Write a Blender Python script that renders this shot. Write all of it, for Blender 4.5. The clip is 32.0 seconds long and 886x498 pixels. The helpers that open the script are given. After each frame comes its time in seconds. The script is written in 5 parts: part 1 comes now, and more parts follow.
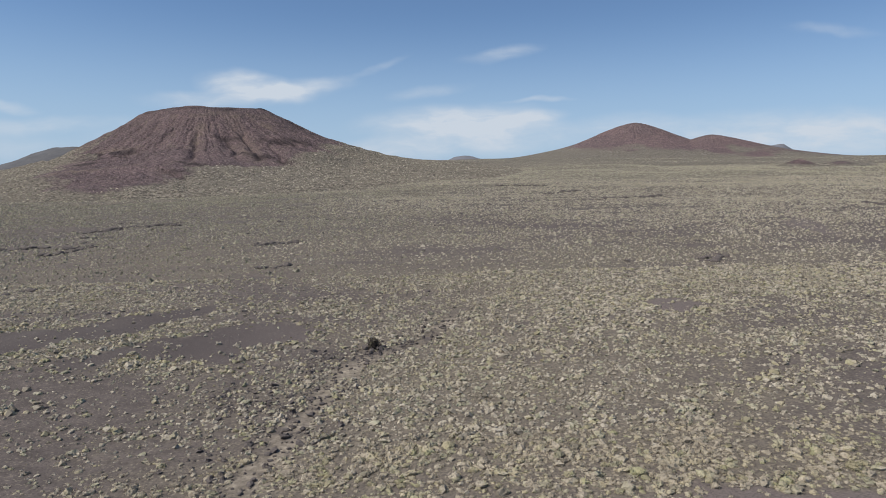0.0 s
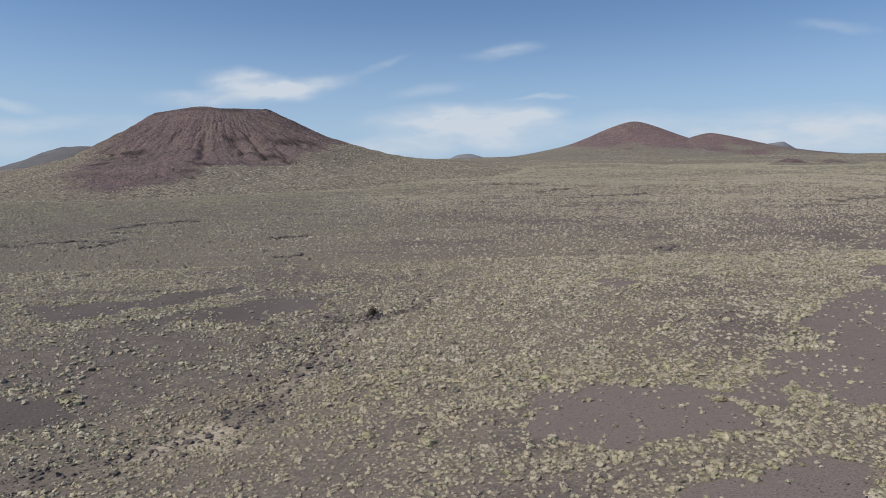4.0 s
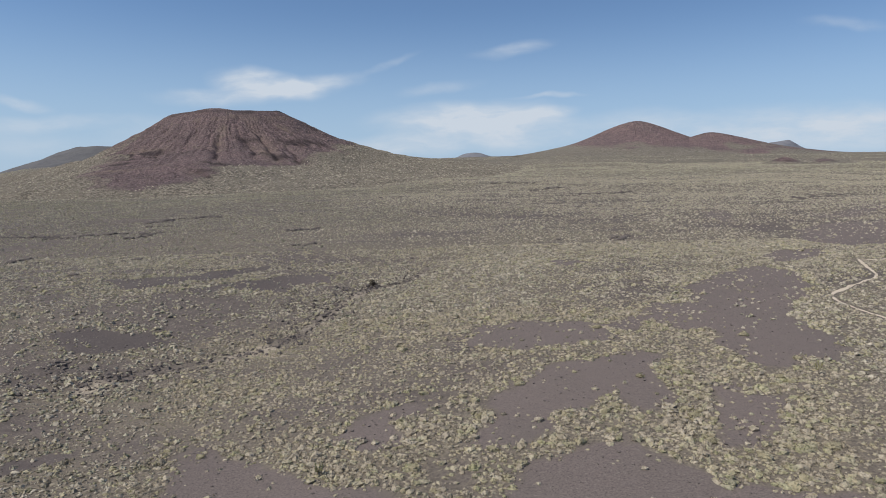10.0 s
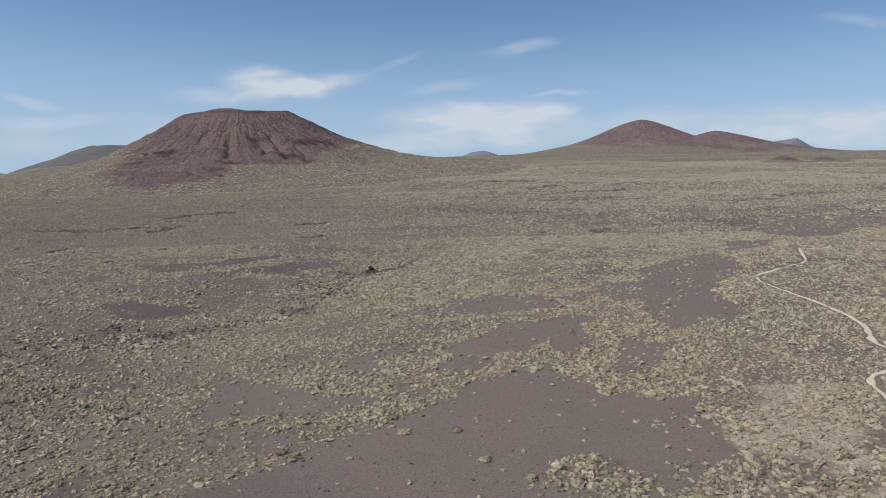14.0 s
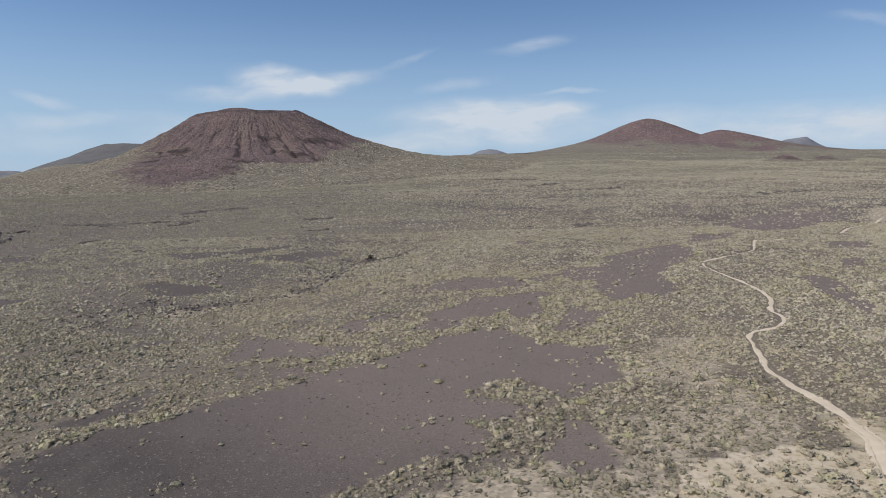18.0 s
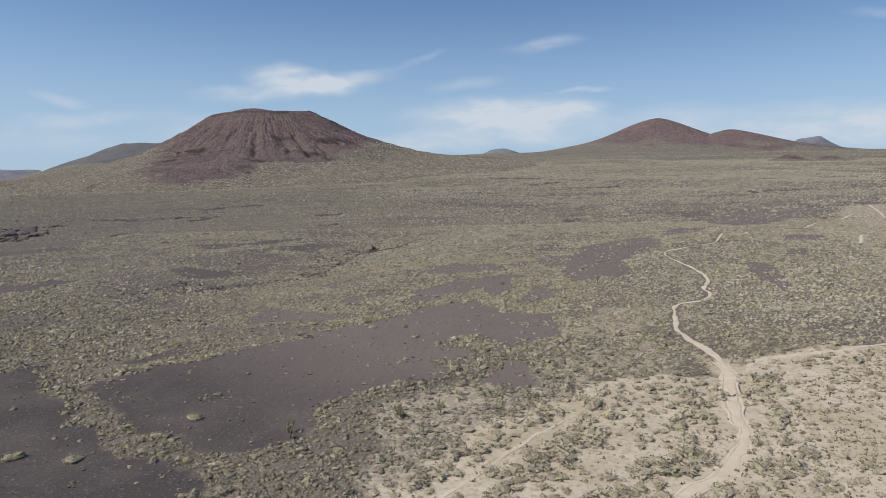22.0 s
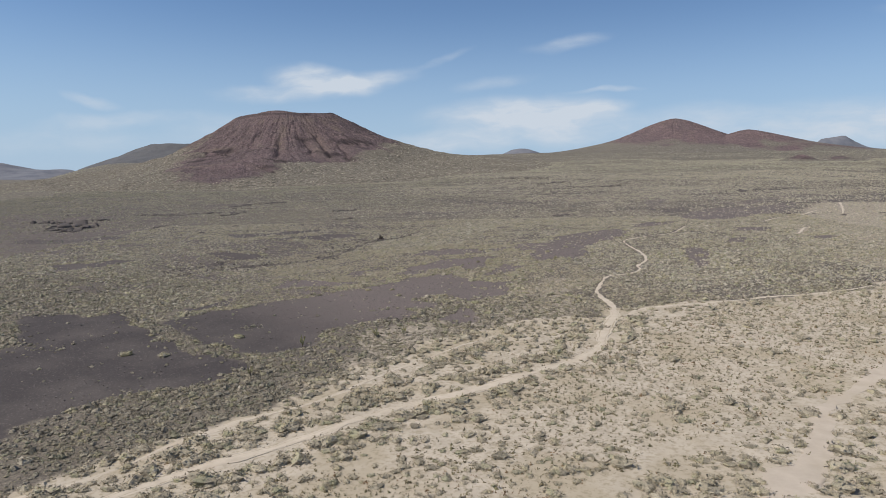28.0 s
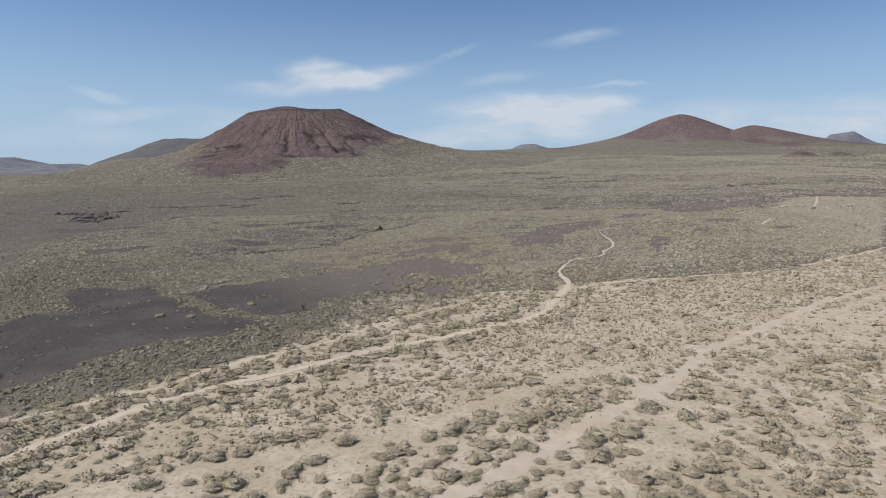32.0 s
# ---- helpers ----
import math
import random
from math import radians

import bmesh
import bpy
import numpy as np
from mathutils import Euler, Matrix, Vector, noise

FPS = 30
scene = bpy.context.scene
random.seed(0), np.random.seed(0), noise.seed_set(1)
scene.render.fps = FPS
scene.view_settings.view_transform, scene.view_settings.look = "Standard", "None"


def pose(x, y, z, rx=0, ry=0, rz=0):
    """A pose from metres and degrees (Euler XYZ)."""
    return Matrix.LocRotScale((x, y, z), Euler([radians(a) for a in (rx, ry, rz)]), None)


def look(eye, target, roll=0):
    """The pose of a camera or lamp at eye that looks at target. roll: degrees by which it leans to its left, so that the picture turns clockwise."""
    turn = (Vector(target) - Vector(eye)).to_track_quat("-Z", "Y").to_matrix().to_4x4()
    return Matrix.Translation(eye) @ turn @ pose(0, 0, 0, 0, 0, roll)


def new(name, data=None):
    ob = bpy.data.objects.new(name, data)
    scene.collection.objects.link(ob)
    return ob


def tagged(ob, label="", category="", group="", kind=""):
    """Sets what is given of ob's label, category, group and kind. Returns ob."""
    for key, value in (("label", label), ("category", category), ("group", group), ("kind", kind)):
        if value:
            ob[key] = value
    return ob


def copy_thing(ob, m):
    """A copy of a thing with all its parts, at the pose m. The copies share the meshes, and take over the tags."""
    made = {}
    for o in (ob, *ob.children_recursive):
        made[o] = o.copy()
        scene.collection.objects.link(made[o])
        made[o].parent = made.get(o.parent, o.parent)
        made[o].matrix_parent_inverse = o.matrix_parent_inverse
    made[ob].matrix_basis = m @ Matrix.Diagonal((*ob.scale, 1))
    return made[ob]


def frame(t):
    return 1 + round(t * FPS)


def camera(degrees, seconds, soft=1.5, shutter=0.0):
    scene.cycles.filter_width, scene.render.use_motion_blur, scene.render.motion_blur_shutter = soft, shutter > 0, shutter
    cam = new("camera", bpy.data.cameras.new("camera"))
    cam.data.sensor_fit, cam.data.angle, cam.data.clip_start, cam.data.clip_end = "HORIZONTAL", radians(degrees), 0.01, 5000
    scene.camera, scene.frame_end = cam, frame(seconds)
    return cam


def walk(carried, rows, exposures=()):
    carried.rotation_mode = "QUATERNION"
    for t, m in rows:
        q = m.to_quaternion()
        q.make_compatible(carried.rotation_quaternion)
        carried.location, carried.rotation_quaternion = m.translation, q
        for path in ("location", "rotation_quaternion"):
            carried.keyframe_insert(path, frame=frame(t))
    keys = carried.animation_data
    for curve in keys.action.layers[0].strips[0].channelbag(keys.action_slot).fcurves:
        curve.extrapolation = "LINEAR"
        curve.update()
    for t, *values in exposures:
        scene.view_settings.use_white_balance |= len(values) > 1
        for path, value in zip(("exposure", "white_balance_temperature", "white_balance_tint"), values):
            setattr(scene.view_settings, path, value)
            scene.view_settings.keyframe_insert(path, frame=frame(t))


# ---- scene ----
cam = camera(68, 32.0, soft=0.95)
PATH = [
    (0, pose(0.000, -0.000, 22.000, 84.802, 0, 0.000) @ pose(0, 0, 0, 0, 0, 0.042)),
    (1, pose(0.786, -5.889, 22.133, 84.731, 0, 0.084) @ pose(0, 0, 0, 0, 0, 0.007)),
    (2, pose(1.564, -11.732, 22.262, 84.659, 0, 0.128) @ pose(0, 0, 0, 0, 0, -0.018)),
    (3, pose(2.326, -17.485, 22.382, 84.625, 0, 0.171) @ pose(0, 0, 0, 0, 0, -0.035)),
    (3.5, pose(2.698, -20.313, 22.437, 84.630, 0, 0.211) @ pose(0, 0, 0, 0, 0, -0.042)),
    (4.5, pose(3.422, -25.847, 22.536, 84.620, 0, 0.310) @ pose(0, 0, 0, 0, 0, -0.059)),
    (5.5, pose(4.136, -31.219, 22.618, 84.613, 0, 0.415) @ pose(0, 0, 0, 0, 0, -0.088)),
    (6, pose(4.503, -33.854, 22.651, 84.631, 0, 0.488) @ pose(0, 0, 0, 0, 0, -0.105)),
    (7, pose(5.279, -39.045, 22.700, 84.679, 0, 0.669) @ pose(0, 0, 0, 0, 0, -0.127)),
    (8, pose(6.150, -44.159, 22.726, 84.656, 0, 0.766) @ pose(0, 0, 0, 0, 0, -0.126)),
    (9, pose(7.146, -49.225, 22.728, 84.586, 0, 0.853) @ pose(0, 0, 0, 0, 0, -0.112)),
    (10, pose(8.244, -54.253, 22.709, 84.493, 0, 0.948) @ pose(0, 0, 0, 0, 0, -0.095)),
    (11, pose(9.414, -59.247, 22.678, 84.468, 0, 1.101) @ pose(0, 0, 0, 0, 0, -0.088)),
    (12, pose(10.620, -64.212, 22.641, 84.432, 0, 1.268) @ pose(0, 0, 0, 0, 0, -0.097)),
    (13, pose(11.839, -69.152, 22.603, 84.400, 0, 1.475) @ pose(0, 0, 0, 0, 0, -0.106)),
    (14, pose(13.076, -74.065, 22.567, 84.345, 0, 1.659) @ pose(0, 0, 0, 0, 0, -0.090)),
    (15, pose(14.343, -78.950, 22.534, 84.309, 0, 1.861) @ pose(0, 0, 0, 0, 0, -0.058)),
    (16, pose(15.654, -83.805, 22.507, 84.257, 0, 2.071) @ pose(0, 0, 0, 0, 0, -0.029)),
    (17, pose(17.018, -88.632, 22.485, 84.233, 0, 2.253) @ pose(0, 0, 0, 0, 0, -0.012)),
    (18, pose(18.427, -93.446, 22.466, 84.187, 0, 2.468) @ pose(0, 0, 0, 0, 0, -0.001)),
    (19, pose(19.872, -98.267, 22.444, 84.165, 0, 2.742) @ pose(0, 0, 0, 0, 0, 0.013)),
    (20, pose(21.339, -103.114, 22.415, 84.145, 0, 2.999) @ pose(0, 0, 0, 0, 0, 0.031)),
    (21, pose(22.823, -108.001, 22.375, 84.123, 0, 3.284) @ pose(0, 0, 0, 0, 0, 0.044)),
    (22, pose(24.335, -112.921, 22.324, 84.107, 0, 3.571) @ pose(0, 0, 0, 0, 0, 0.058)),
    (23, pose(25.894, -117.863, 22.263, 84.117, 0, 3.860) @ pose(0, 0, 0, 0, 0, 0.075)),
    (24, pose(27.515, -122.815, 22.193, 84.143, 0, 4.216) @ pose(0, 0, 0, 0, 0, 0.088)),
    (25, pose(29.209, -127.765, 22.115, 84.137, 0, 4.543) @ pose(0, 0, 0, 0, 0, 0.092)),
    (26, pose(30.963, -132.691, 22.036, 84.125, 0, 4.841) @ pose(0, 0, 0, 0, 0, 0.095)),
    (27, pose(32.754, -137.572, 21.961, 84.114, 0, 5.181) @ pose(0, 0, 0, 0, 0, 0.104)),
    (28, pose(34.561, -142.386, 21.898, 84.090, 0, 5.488) @ pose(0, 0, 0, 0, 0, 0.120)),
    (29, pose(36.367, -147.118, 21.851, 84.006, 0, 5.704) @ pose(0, 0, 0, 0, 0, 0.144)),
    (30, pose(38.170, -151.783, 21.818, 83.882, 0, 5.884) @ pose(0, 0, 0, 0, 0, 0.177)),
    (31, pose(39.970, -156.402, 21.794, 83.747, 0, 6.053) @ pose(0, 0, 0, 0, 0, 0.213)),
    (32, pose(41.769, -161.000, 21.775, 83.657, 0, 6.246) @ pose(0, 0, 0, 0, 0, 0.246)),
]
walk(cam, PATH)

SUN_AZ, SUN_EL = 250.0, 50.0   # degrees: bearing of the sun clockwise from +y, and its height

scene.view_settings.exposure = 0.0
world = bpy.data.worlds.new("sky")
scene.world = world
world.use_nodes = True
wn, wl = world.node_tree.nodes, world.node_tree.links
wn.clear()


def wmath(op, a, b=None, c=None):
    n = wn.new("ShaderNodeMath")
    n.operation = op
    for k, v in enumerate((a, b, c)):
        if v is None:
            continue
        if isinstance(v, (int, float)):
            n.inputs[k].default_value = v
        else:
            wl.new(v, n.inputs[k])
    return n.outputs[0]


def wrange(v, a, b, c, d):
    n = wn.new("ShaderNodeMapRange")
    n.interpolation_type = "SMOOTHSTEP"
    wl.new(v, n.inputs[0])
    for k, x in enumerate((a, b, c, d)):
        n.inputs[k + 1].default_value = x
    return n.outputs[0]


w_out = wn.new("ShaderNodeOutputWorld")
w_bg = wn.new("ShaderNodeBackground")
w_sky = wn.new("ShaderNodeTexSky")
w_sky.sky_type = "NISHITA"
w_sky.sun_disc = False
w_sky.sun_elevation, w_sky.sun_rotation = radians(SUN_EL), radians(SUN_AZ)
w_sky.air_density, w_sky.dust_density, w_sky.ozone_density, w_sky.altitude = 1.0, 0.0, 3.0, 600
w_bg.inputs["Strength"].default_value = 0.092

# thin clouds: soft streaks over the sky's directions, u to the east and v up, north in the middle
w_co = wn.new("ShaderNodeTexCoord")
w_xyz = wn.new("ShaderNodeSeparateXYZ")
wl.new(w_co.outputs["Generated"], w_xyz.inputs[0])
w_y = wmath("MAXIMUM", w_xyz.outputs[1], 0.05)
w_u, w_v = wmath("DIVIDE", w_xyz.outputs[0], w_y), wmath("DIVIDE", w_xyz.outputs[2], w_y)
w_uv = wn.new("ShaderNodeCombineXYZ")
wl.new(w_u, w_uv.inputs[0])
wl.new(w_v, w_uv.inputs[1])
w_warp = wn.new("ShaderNodeTexNoise")
w_warp.inputs["Scale"].default_value, w_warp.inputs["Detail"].default_value = 9.0, 3.0
wl.new(w_uv.outputs[0], w_warp.inputs["Vector"])
w_ws = wn.new("ShaderNodeVectorMath")
w_ws.operation = "MULTIPLY_ADD"
w_ws.inputs[1].default_value, w_ws.inputs[2].default_value = (0.09, 0.035, 0), (-0.045, -0.0175, 0)
wl.new(w_warp.outputs["Color"], w_ws.inputs[0])
w_wv = wn.new("ShaderNodeVectorMath")
wl.new(w_uv.outputs[0], w_wv.inputs[0])
wl.new(w_ws.outputs[0], w_wv.inputs[1])


def streak(u, v, long, high, turn, amount):
    m = wn.new("ShaderNodeMapping")
    m.vector_type = "TEXTURE"
    m.inputs["Location"].default_value = (u, v, 0)
    m.inputs["Rotation"].default_value = (0, 0, radians(turn))
    m.inputs["Scale"].default_value = (long, high, 1)
    wl.new(w_wv.outputs[0], m.inputs["Vector"])
    n = wn.new("ShaderNodeVectorMath")
    n.operation = "LENGTH"
    wl.new(m.outputs[0], n.inputs[0])
    return wrange(n.outputs["Value"], 1.0, 0.15, 0.0, amount)


w_sum = None
for s in ((-0.28, 0.152, 0.10, 0.026, -10, 0.75), (-0.33, 0.136, 0.16, 0.020, 0, 0.5), (-0.22, 0.145, 0.09, 0.020, 8, 0.6), (-0.11, 0.178, 0.07, 0.008, 22, 0.16),
          (0.02, 0.100, 0.18, 0.030, 2, 0.75), (0.07, 0.080, 0.18, 0.034, 0, 0.65), (0.12, 0.104, 0.08, 0.012, 8, 0.55), (-0.08, 0.060, 0.12, 0.022, 0, 0.55),
          (0.085, 0.203, 0.075, 0.013, 10, 0.30), (-0.02, 0.145, 0.08, 0.014, 8, 0.25), (0.14, 0.132, 0.07, 0.006, 4, 0.3),
          (-0.62, 0.094, 0.18, 0.018, 4, 0.32), (-0.70, 0.062, 0.30, 0.026, 0, 0.20), (-0.66, 0.125, 0.06, 0.012, -12, 0.35), (-0.44, 0.085, 0.12, 0.03, 0, 0.25),
          (0.45, 0.075, 0.32, 0.05, 5, 0.5), (0.70, 0.09, 0.30, 0.05, 5, 0.5), (0.28, 0.095, 0.12, 0.025, 0, 0.35), (0.58, 0.24, 0.10, 0.012, -4, 0.16)):
    w_s = streak(*s)
    w_sum = w_s if w_sum is None else wmath("ADD", w_sum, w_s)
w_fine = wn.new("ShaderNodeTexNoise")
w_fine.inputs["Scale"].default_value, w_fine.inputs["Detail"].default_value, w_fine.inputs["Roughness"].default_value = 1.0, 6.0, 0.6
w_fm = wn.new("ShaderNodeMapping")
w_fm.inputs["Rotation"].default_value, w_fm.inputs["Scale"].default_value = (0, 0, radians(-8)), (14, 50, 1)
wl.new(w_wv.outputs[0], w_fm.inputs["Vector"])
wl.new(w_fm.outputs[0], w_fine.inputs["Vector"])
w_cl = wmath("MULTIPLY", w_sum, wrange(w_fine.outputs["Fac"], 0.25, 0.75, 0.55, 1.6))
w_haze = wrange(w_xyz.outputs[2], 0.0, 0.26, 0.86, 0.0)     # blue-grey veil near the horizon, all round
w_tint = wn.new("ShaderNodeMix")
w_tint.data_type, w_tint.blend_type = "RGBA", "MULTIPLY"
w_tint.inputs[0].default_value, w_tint.inputs[7].default_value = 1.0, (0.92, 1.0, 1.10, 1)
wl.new(w_sky.outputs[0], w_tint.inputs[6])
w_veil = wn.new("ShaderNodeMix")
w_veil.data_type = "RGBA"
w_veil.inputs[7].default_value = (4.1, 5.6, 7.55, 1)
wl.new(w_haze, w_veil.inputs[0])
wl.new(w_tint.outputs[2], w_veil.inputs[6])
w_mix = wn.new("ShaderNodeMix")
w_mix.data_type = "RGBA"
w_mix.inputs[7].default_value = (6.5, 7.2, 8.1, 1)
wl.new(wmath("MINIMUM", w_cl, 0.95), w_mix.inputs[0])
wl.new(w_veil.outputs[2], w_mix.inputs[6])
wl.new(w_mix.outputs[2], w_bg.inputs["Color"])
wl.new(w_bg.outputs[0], w_out.inputs["Surface"])

sun_data = bpy.data.lights.new("sun", "SUN")
sun_data.energy, sun_data.angle, sun_data.color = 4.7, radians(0.5), (1.0, 0.94, 0.84)
sun = new("sun", sun_data)
sun_to = Vector((math.sin(radians(SUN_AZ)) * math.cos(radians(SUN_EL)), math.cos(radians(SUN_AZ)) * math.cos(radians(SUN_EL)), math.sin(radians(SUN_EL))))
sun.matrix_world = look(sun_to * 100, (0, 0, 0))

# ---- materials ----
class Nodes:
    """A material's node tree, with short ways to add nodes."""

    def __init__(self, name, rough=0.95):
        self.m = bpy.data.materials.new(name)
        self.m.use_nodes = True
        self.t = self.m.node_tree
        self.bsdf = self.t.nodes["Principled BSDF"]
        self.bsdf.inputs["Roughness"].default_value = rough
        self.bsdf.inputs["Specular IOR Level"].default_value = 0.15
        geo = self.t.nodes.new("ShaderNodeNewGeometry")
        self.pos, self.island = geo.outputs["Position"], geo.outputs["Random Per Island"]

    def put(self, v, socket):
        if isinstance(v, (int, float)):
            socket.default_value = v
        elif isinstance(v, tuple):
            socket.default_value = (*v, 1) if len(socket.default_value) == 4 and len(v) == 3 else v
        else:
            self.t.links.new(v, socket)

    def noise(self, size, detail=4, stretch=(1, 1, 1), rough=0.6):
        mp = self.t.nodes.new("ShaderNodeMapping")
        mp.inputs["Scale"].default_value = tuple(s / size for s in stretch)
        self.put(self.pos, mp.inputs["Vector"])
        n = self.t.nodes.new("ShaderNodeTexNoise")
        n.inputs["Scale"].default_value, n.inputs["Detail"].default_value, n.inputs["Roughness"].default_value = 1.0, detail, rough
        self.put(mp.outputs[0], n.inputs["Vector"])
        return n.outputs["Fac"]

    def cells(self, size, which="Color"):
        mp = self.t.nodes.new("ShaderNodeMapping")
        mp.inputs["Scale"].default_value = (1 / size,) * 3
        self.put(self.pos, mp.inputs["Vector"])
        n = self.t.nodes.new("ShaderNodeTexVoronoi")
        n.inputs["Scale"].default_value = 1.0
        self.put(mp.outputs[0], n.inputs["Vector"])
        return n.outputs[which]

    def span(self, v, a, b, c=0.0, d=1.0):
        n = self.t.nodes.new("ShaderNodeMapRange")
        self.put(v, n.inputs[0])
        for k, x in enumerate((a, b, c, d)):
            n.inputs[k + 1].default_value = x
        return n.outputs[0]

    def math(self, op, a, b):
        n = self.t.nodes.new("ShaderNodeMath")
        n.operation = op
        self.put(a, n.inputs[0])
        self.put(b, n.inputs[1])
        return n.outputs[0]

    def mix(self, f, a, b, blend="MIX"):
        n = self.t.nodes.new("ShaderNodeMix")
        n.data_type, n.blend_type = "RGBA", blend
        self.put(f, n.inputs[0])
        self.put(a, n.inputs[6])
        self.put(b, n.inputs[7])
        return n.outputs[2]

    def attribute(self, name):
        n = self.t.nodes.new("ShaderNodeAttribute")
        n.attribute_name = name
        s = self.t.nodes.new("ShaderNodeSeparateColor")
        self.put(n.outputs["Color"], s.inputs[0])
        return s.outputs

    def bump(self, v, depth, strength=1.0):
        n = self.t.nodes.new("ShaderNodeBump")
        n.inputs["Distance"].default_value, n.inputs["Strength"].default_value = depth, strength
        self.put(v, n.inputs["Height"])
        self.put(n.outputs[0], self.bsdf.inputs["Normal"])

    def done(self, colour):
        self.put(colour, self.bsdf.inputs["Base Color"])
        return self.m


def ground_material():
    k = Nodes("desert_soil", 1.0)
    soil = k.attribute("soil")
    fine, mid, broad = k.noise(0.14, 2), k.noise(1.6, 4), k.noise(45, 3)
    scrub = k.mix(k.span(mid, 0.38, 0.66), (0.094, 0.079, 0.073), (0.140, 0.117, 0.107))
    litter = k.mix(k.span(k.noise(0.5, 4), 0.36, 0.66), (0.105, 0.090, 0.076), (0.205, 0.175, 0.138))
    litter = k.mix(k.span(broad, 0.42, 0.62, 0, 0.5), litter, (0.160, 0.136, 0.104))
    scrub = k.mix(k.span(k.math("ADD", k.attribute("cover")[2], k.math("MULTIPLY", k.math("SUBTRACT", k.noise(1.1, 4), 0.5), 0.8)), 0.25, 0.8), scrub, litter)
    # fine dark specks: bits of litter, and tiny shadows put into the colour
    scrub = k.mix(k.span(k.noise(0.20, 3), 0.50, 0.60, 0, 0.65), scrub, (0.060, 0.051, 0.045))
    scrub = k.mix(k.span(k.noise(0.27, 3), 0.58, 0.66, 0, 0.55), scrub, (0.30, 0.258, 0.195))
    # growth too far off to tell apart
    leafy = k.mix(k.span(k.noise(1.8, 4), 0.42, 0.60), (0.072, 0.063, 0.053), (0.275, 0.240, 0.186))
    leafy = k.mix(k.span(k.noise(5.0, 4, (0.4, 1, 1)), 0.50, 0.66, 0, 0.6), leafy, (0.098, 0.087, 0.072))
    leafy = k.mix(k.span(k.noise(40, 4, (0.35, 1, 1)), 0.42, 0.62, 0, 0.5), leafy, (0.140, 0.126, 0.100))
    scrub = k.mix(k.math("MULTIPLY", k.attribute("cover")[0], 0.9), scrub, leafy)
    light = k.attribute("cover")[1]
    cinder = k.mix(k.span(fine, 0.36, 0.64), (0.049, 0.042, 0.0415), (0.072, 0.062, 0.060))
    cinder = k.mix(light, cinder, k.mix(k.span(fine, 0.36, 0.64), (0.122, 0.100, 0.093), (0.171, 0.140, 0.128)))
    cinder = k.mix(k.span(k.noise(9, 4), 0.45, 0.7, 0, 0.5), cinder, (0.125, 0.107, 0.096))
    cinder = k.mix(k.span(k.noise(0.15, 2), 0.56, 0.64, 0, 0.6), cinder, (0.05, 0.044, 0.044))
    cinder = k.mix(k.span(k.noise(0.26, 2), 0.62, 0.67, 0, 0.6), cinder, (0.20, 0.172, 0.156))
    sand = k.mix(k.span(mid, 0.3, 0.7), (0.378, 0.325, 0.258), (0.480, 0.413, 0.332))
    sand = k.mix(k.span(k.noise(9, 4), 0.46, 0.62, 0, 0.7), sand, (0.345, 0.288, 0.205))
    sand = k.mix(k.span(k.noise(0.45, 4), 0.50, 0.62, 0, 0.6), sand, (0.255, 0.215, 0.145))
    pale = k.mix(k.span(mid, 0.35, 0.65), (0.215, 0.184, 0.144), (0.330, 0.282, 0.222))
    pale = k.mix(k.span(k.noise(0.35, 4), 0.50, 0.60, 0, 0.7), pale, (0.150, 0.128, 0.102))
    pale = k.mix(k.span(k.noise(0.6, 5), 0.52, 0.60, 0, 0.85), pale, (0.385, 0.330, 0.262))
    edge = k.math("MULTIPLY", k.math("SUBTRACT", k.noise(2.2, 4), 0.5), 1.25)
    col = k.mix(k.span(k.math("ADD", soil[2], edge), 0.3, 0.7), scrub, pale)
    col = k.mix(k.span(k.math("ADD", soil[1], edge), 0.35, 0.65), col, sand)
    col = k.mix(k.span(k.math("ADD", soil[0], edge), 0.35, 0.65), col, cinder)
    k.bump(fine, 0.03, 0.6)
    return k.done(col)


def track_material():
    k = Nodes("packed_sand", 1.0)
    col = k.mix(k.span(k.noise(1.3, 4), 0.3, 0.7), (0.43, 0.366, 0.290), (0.52, 0.446, 0.358))
    col = k.mix(k.span(k.noise(6, 3), 0.5, 0.7, 0, 0.5), col, (0.38, 0.31, 0.235))
    k.bump(k.noise(0.4, 5), 0.05, 0.6)
    return k.done(col)


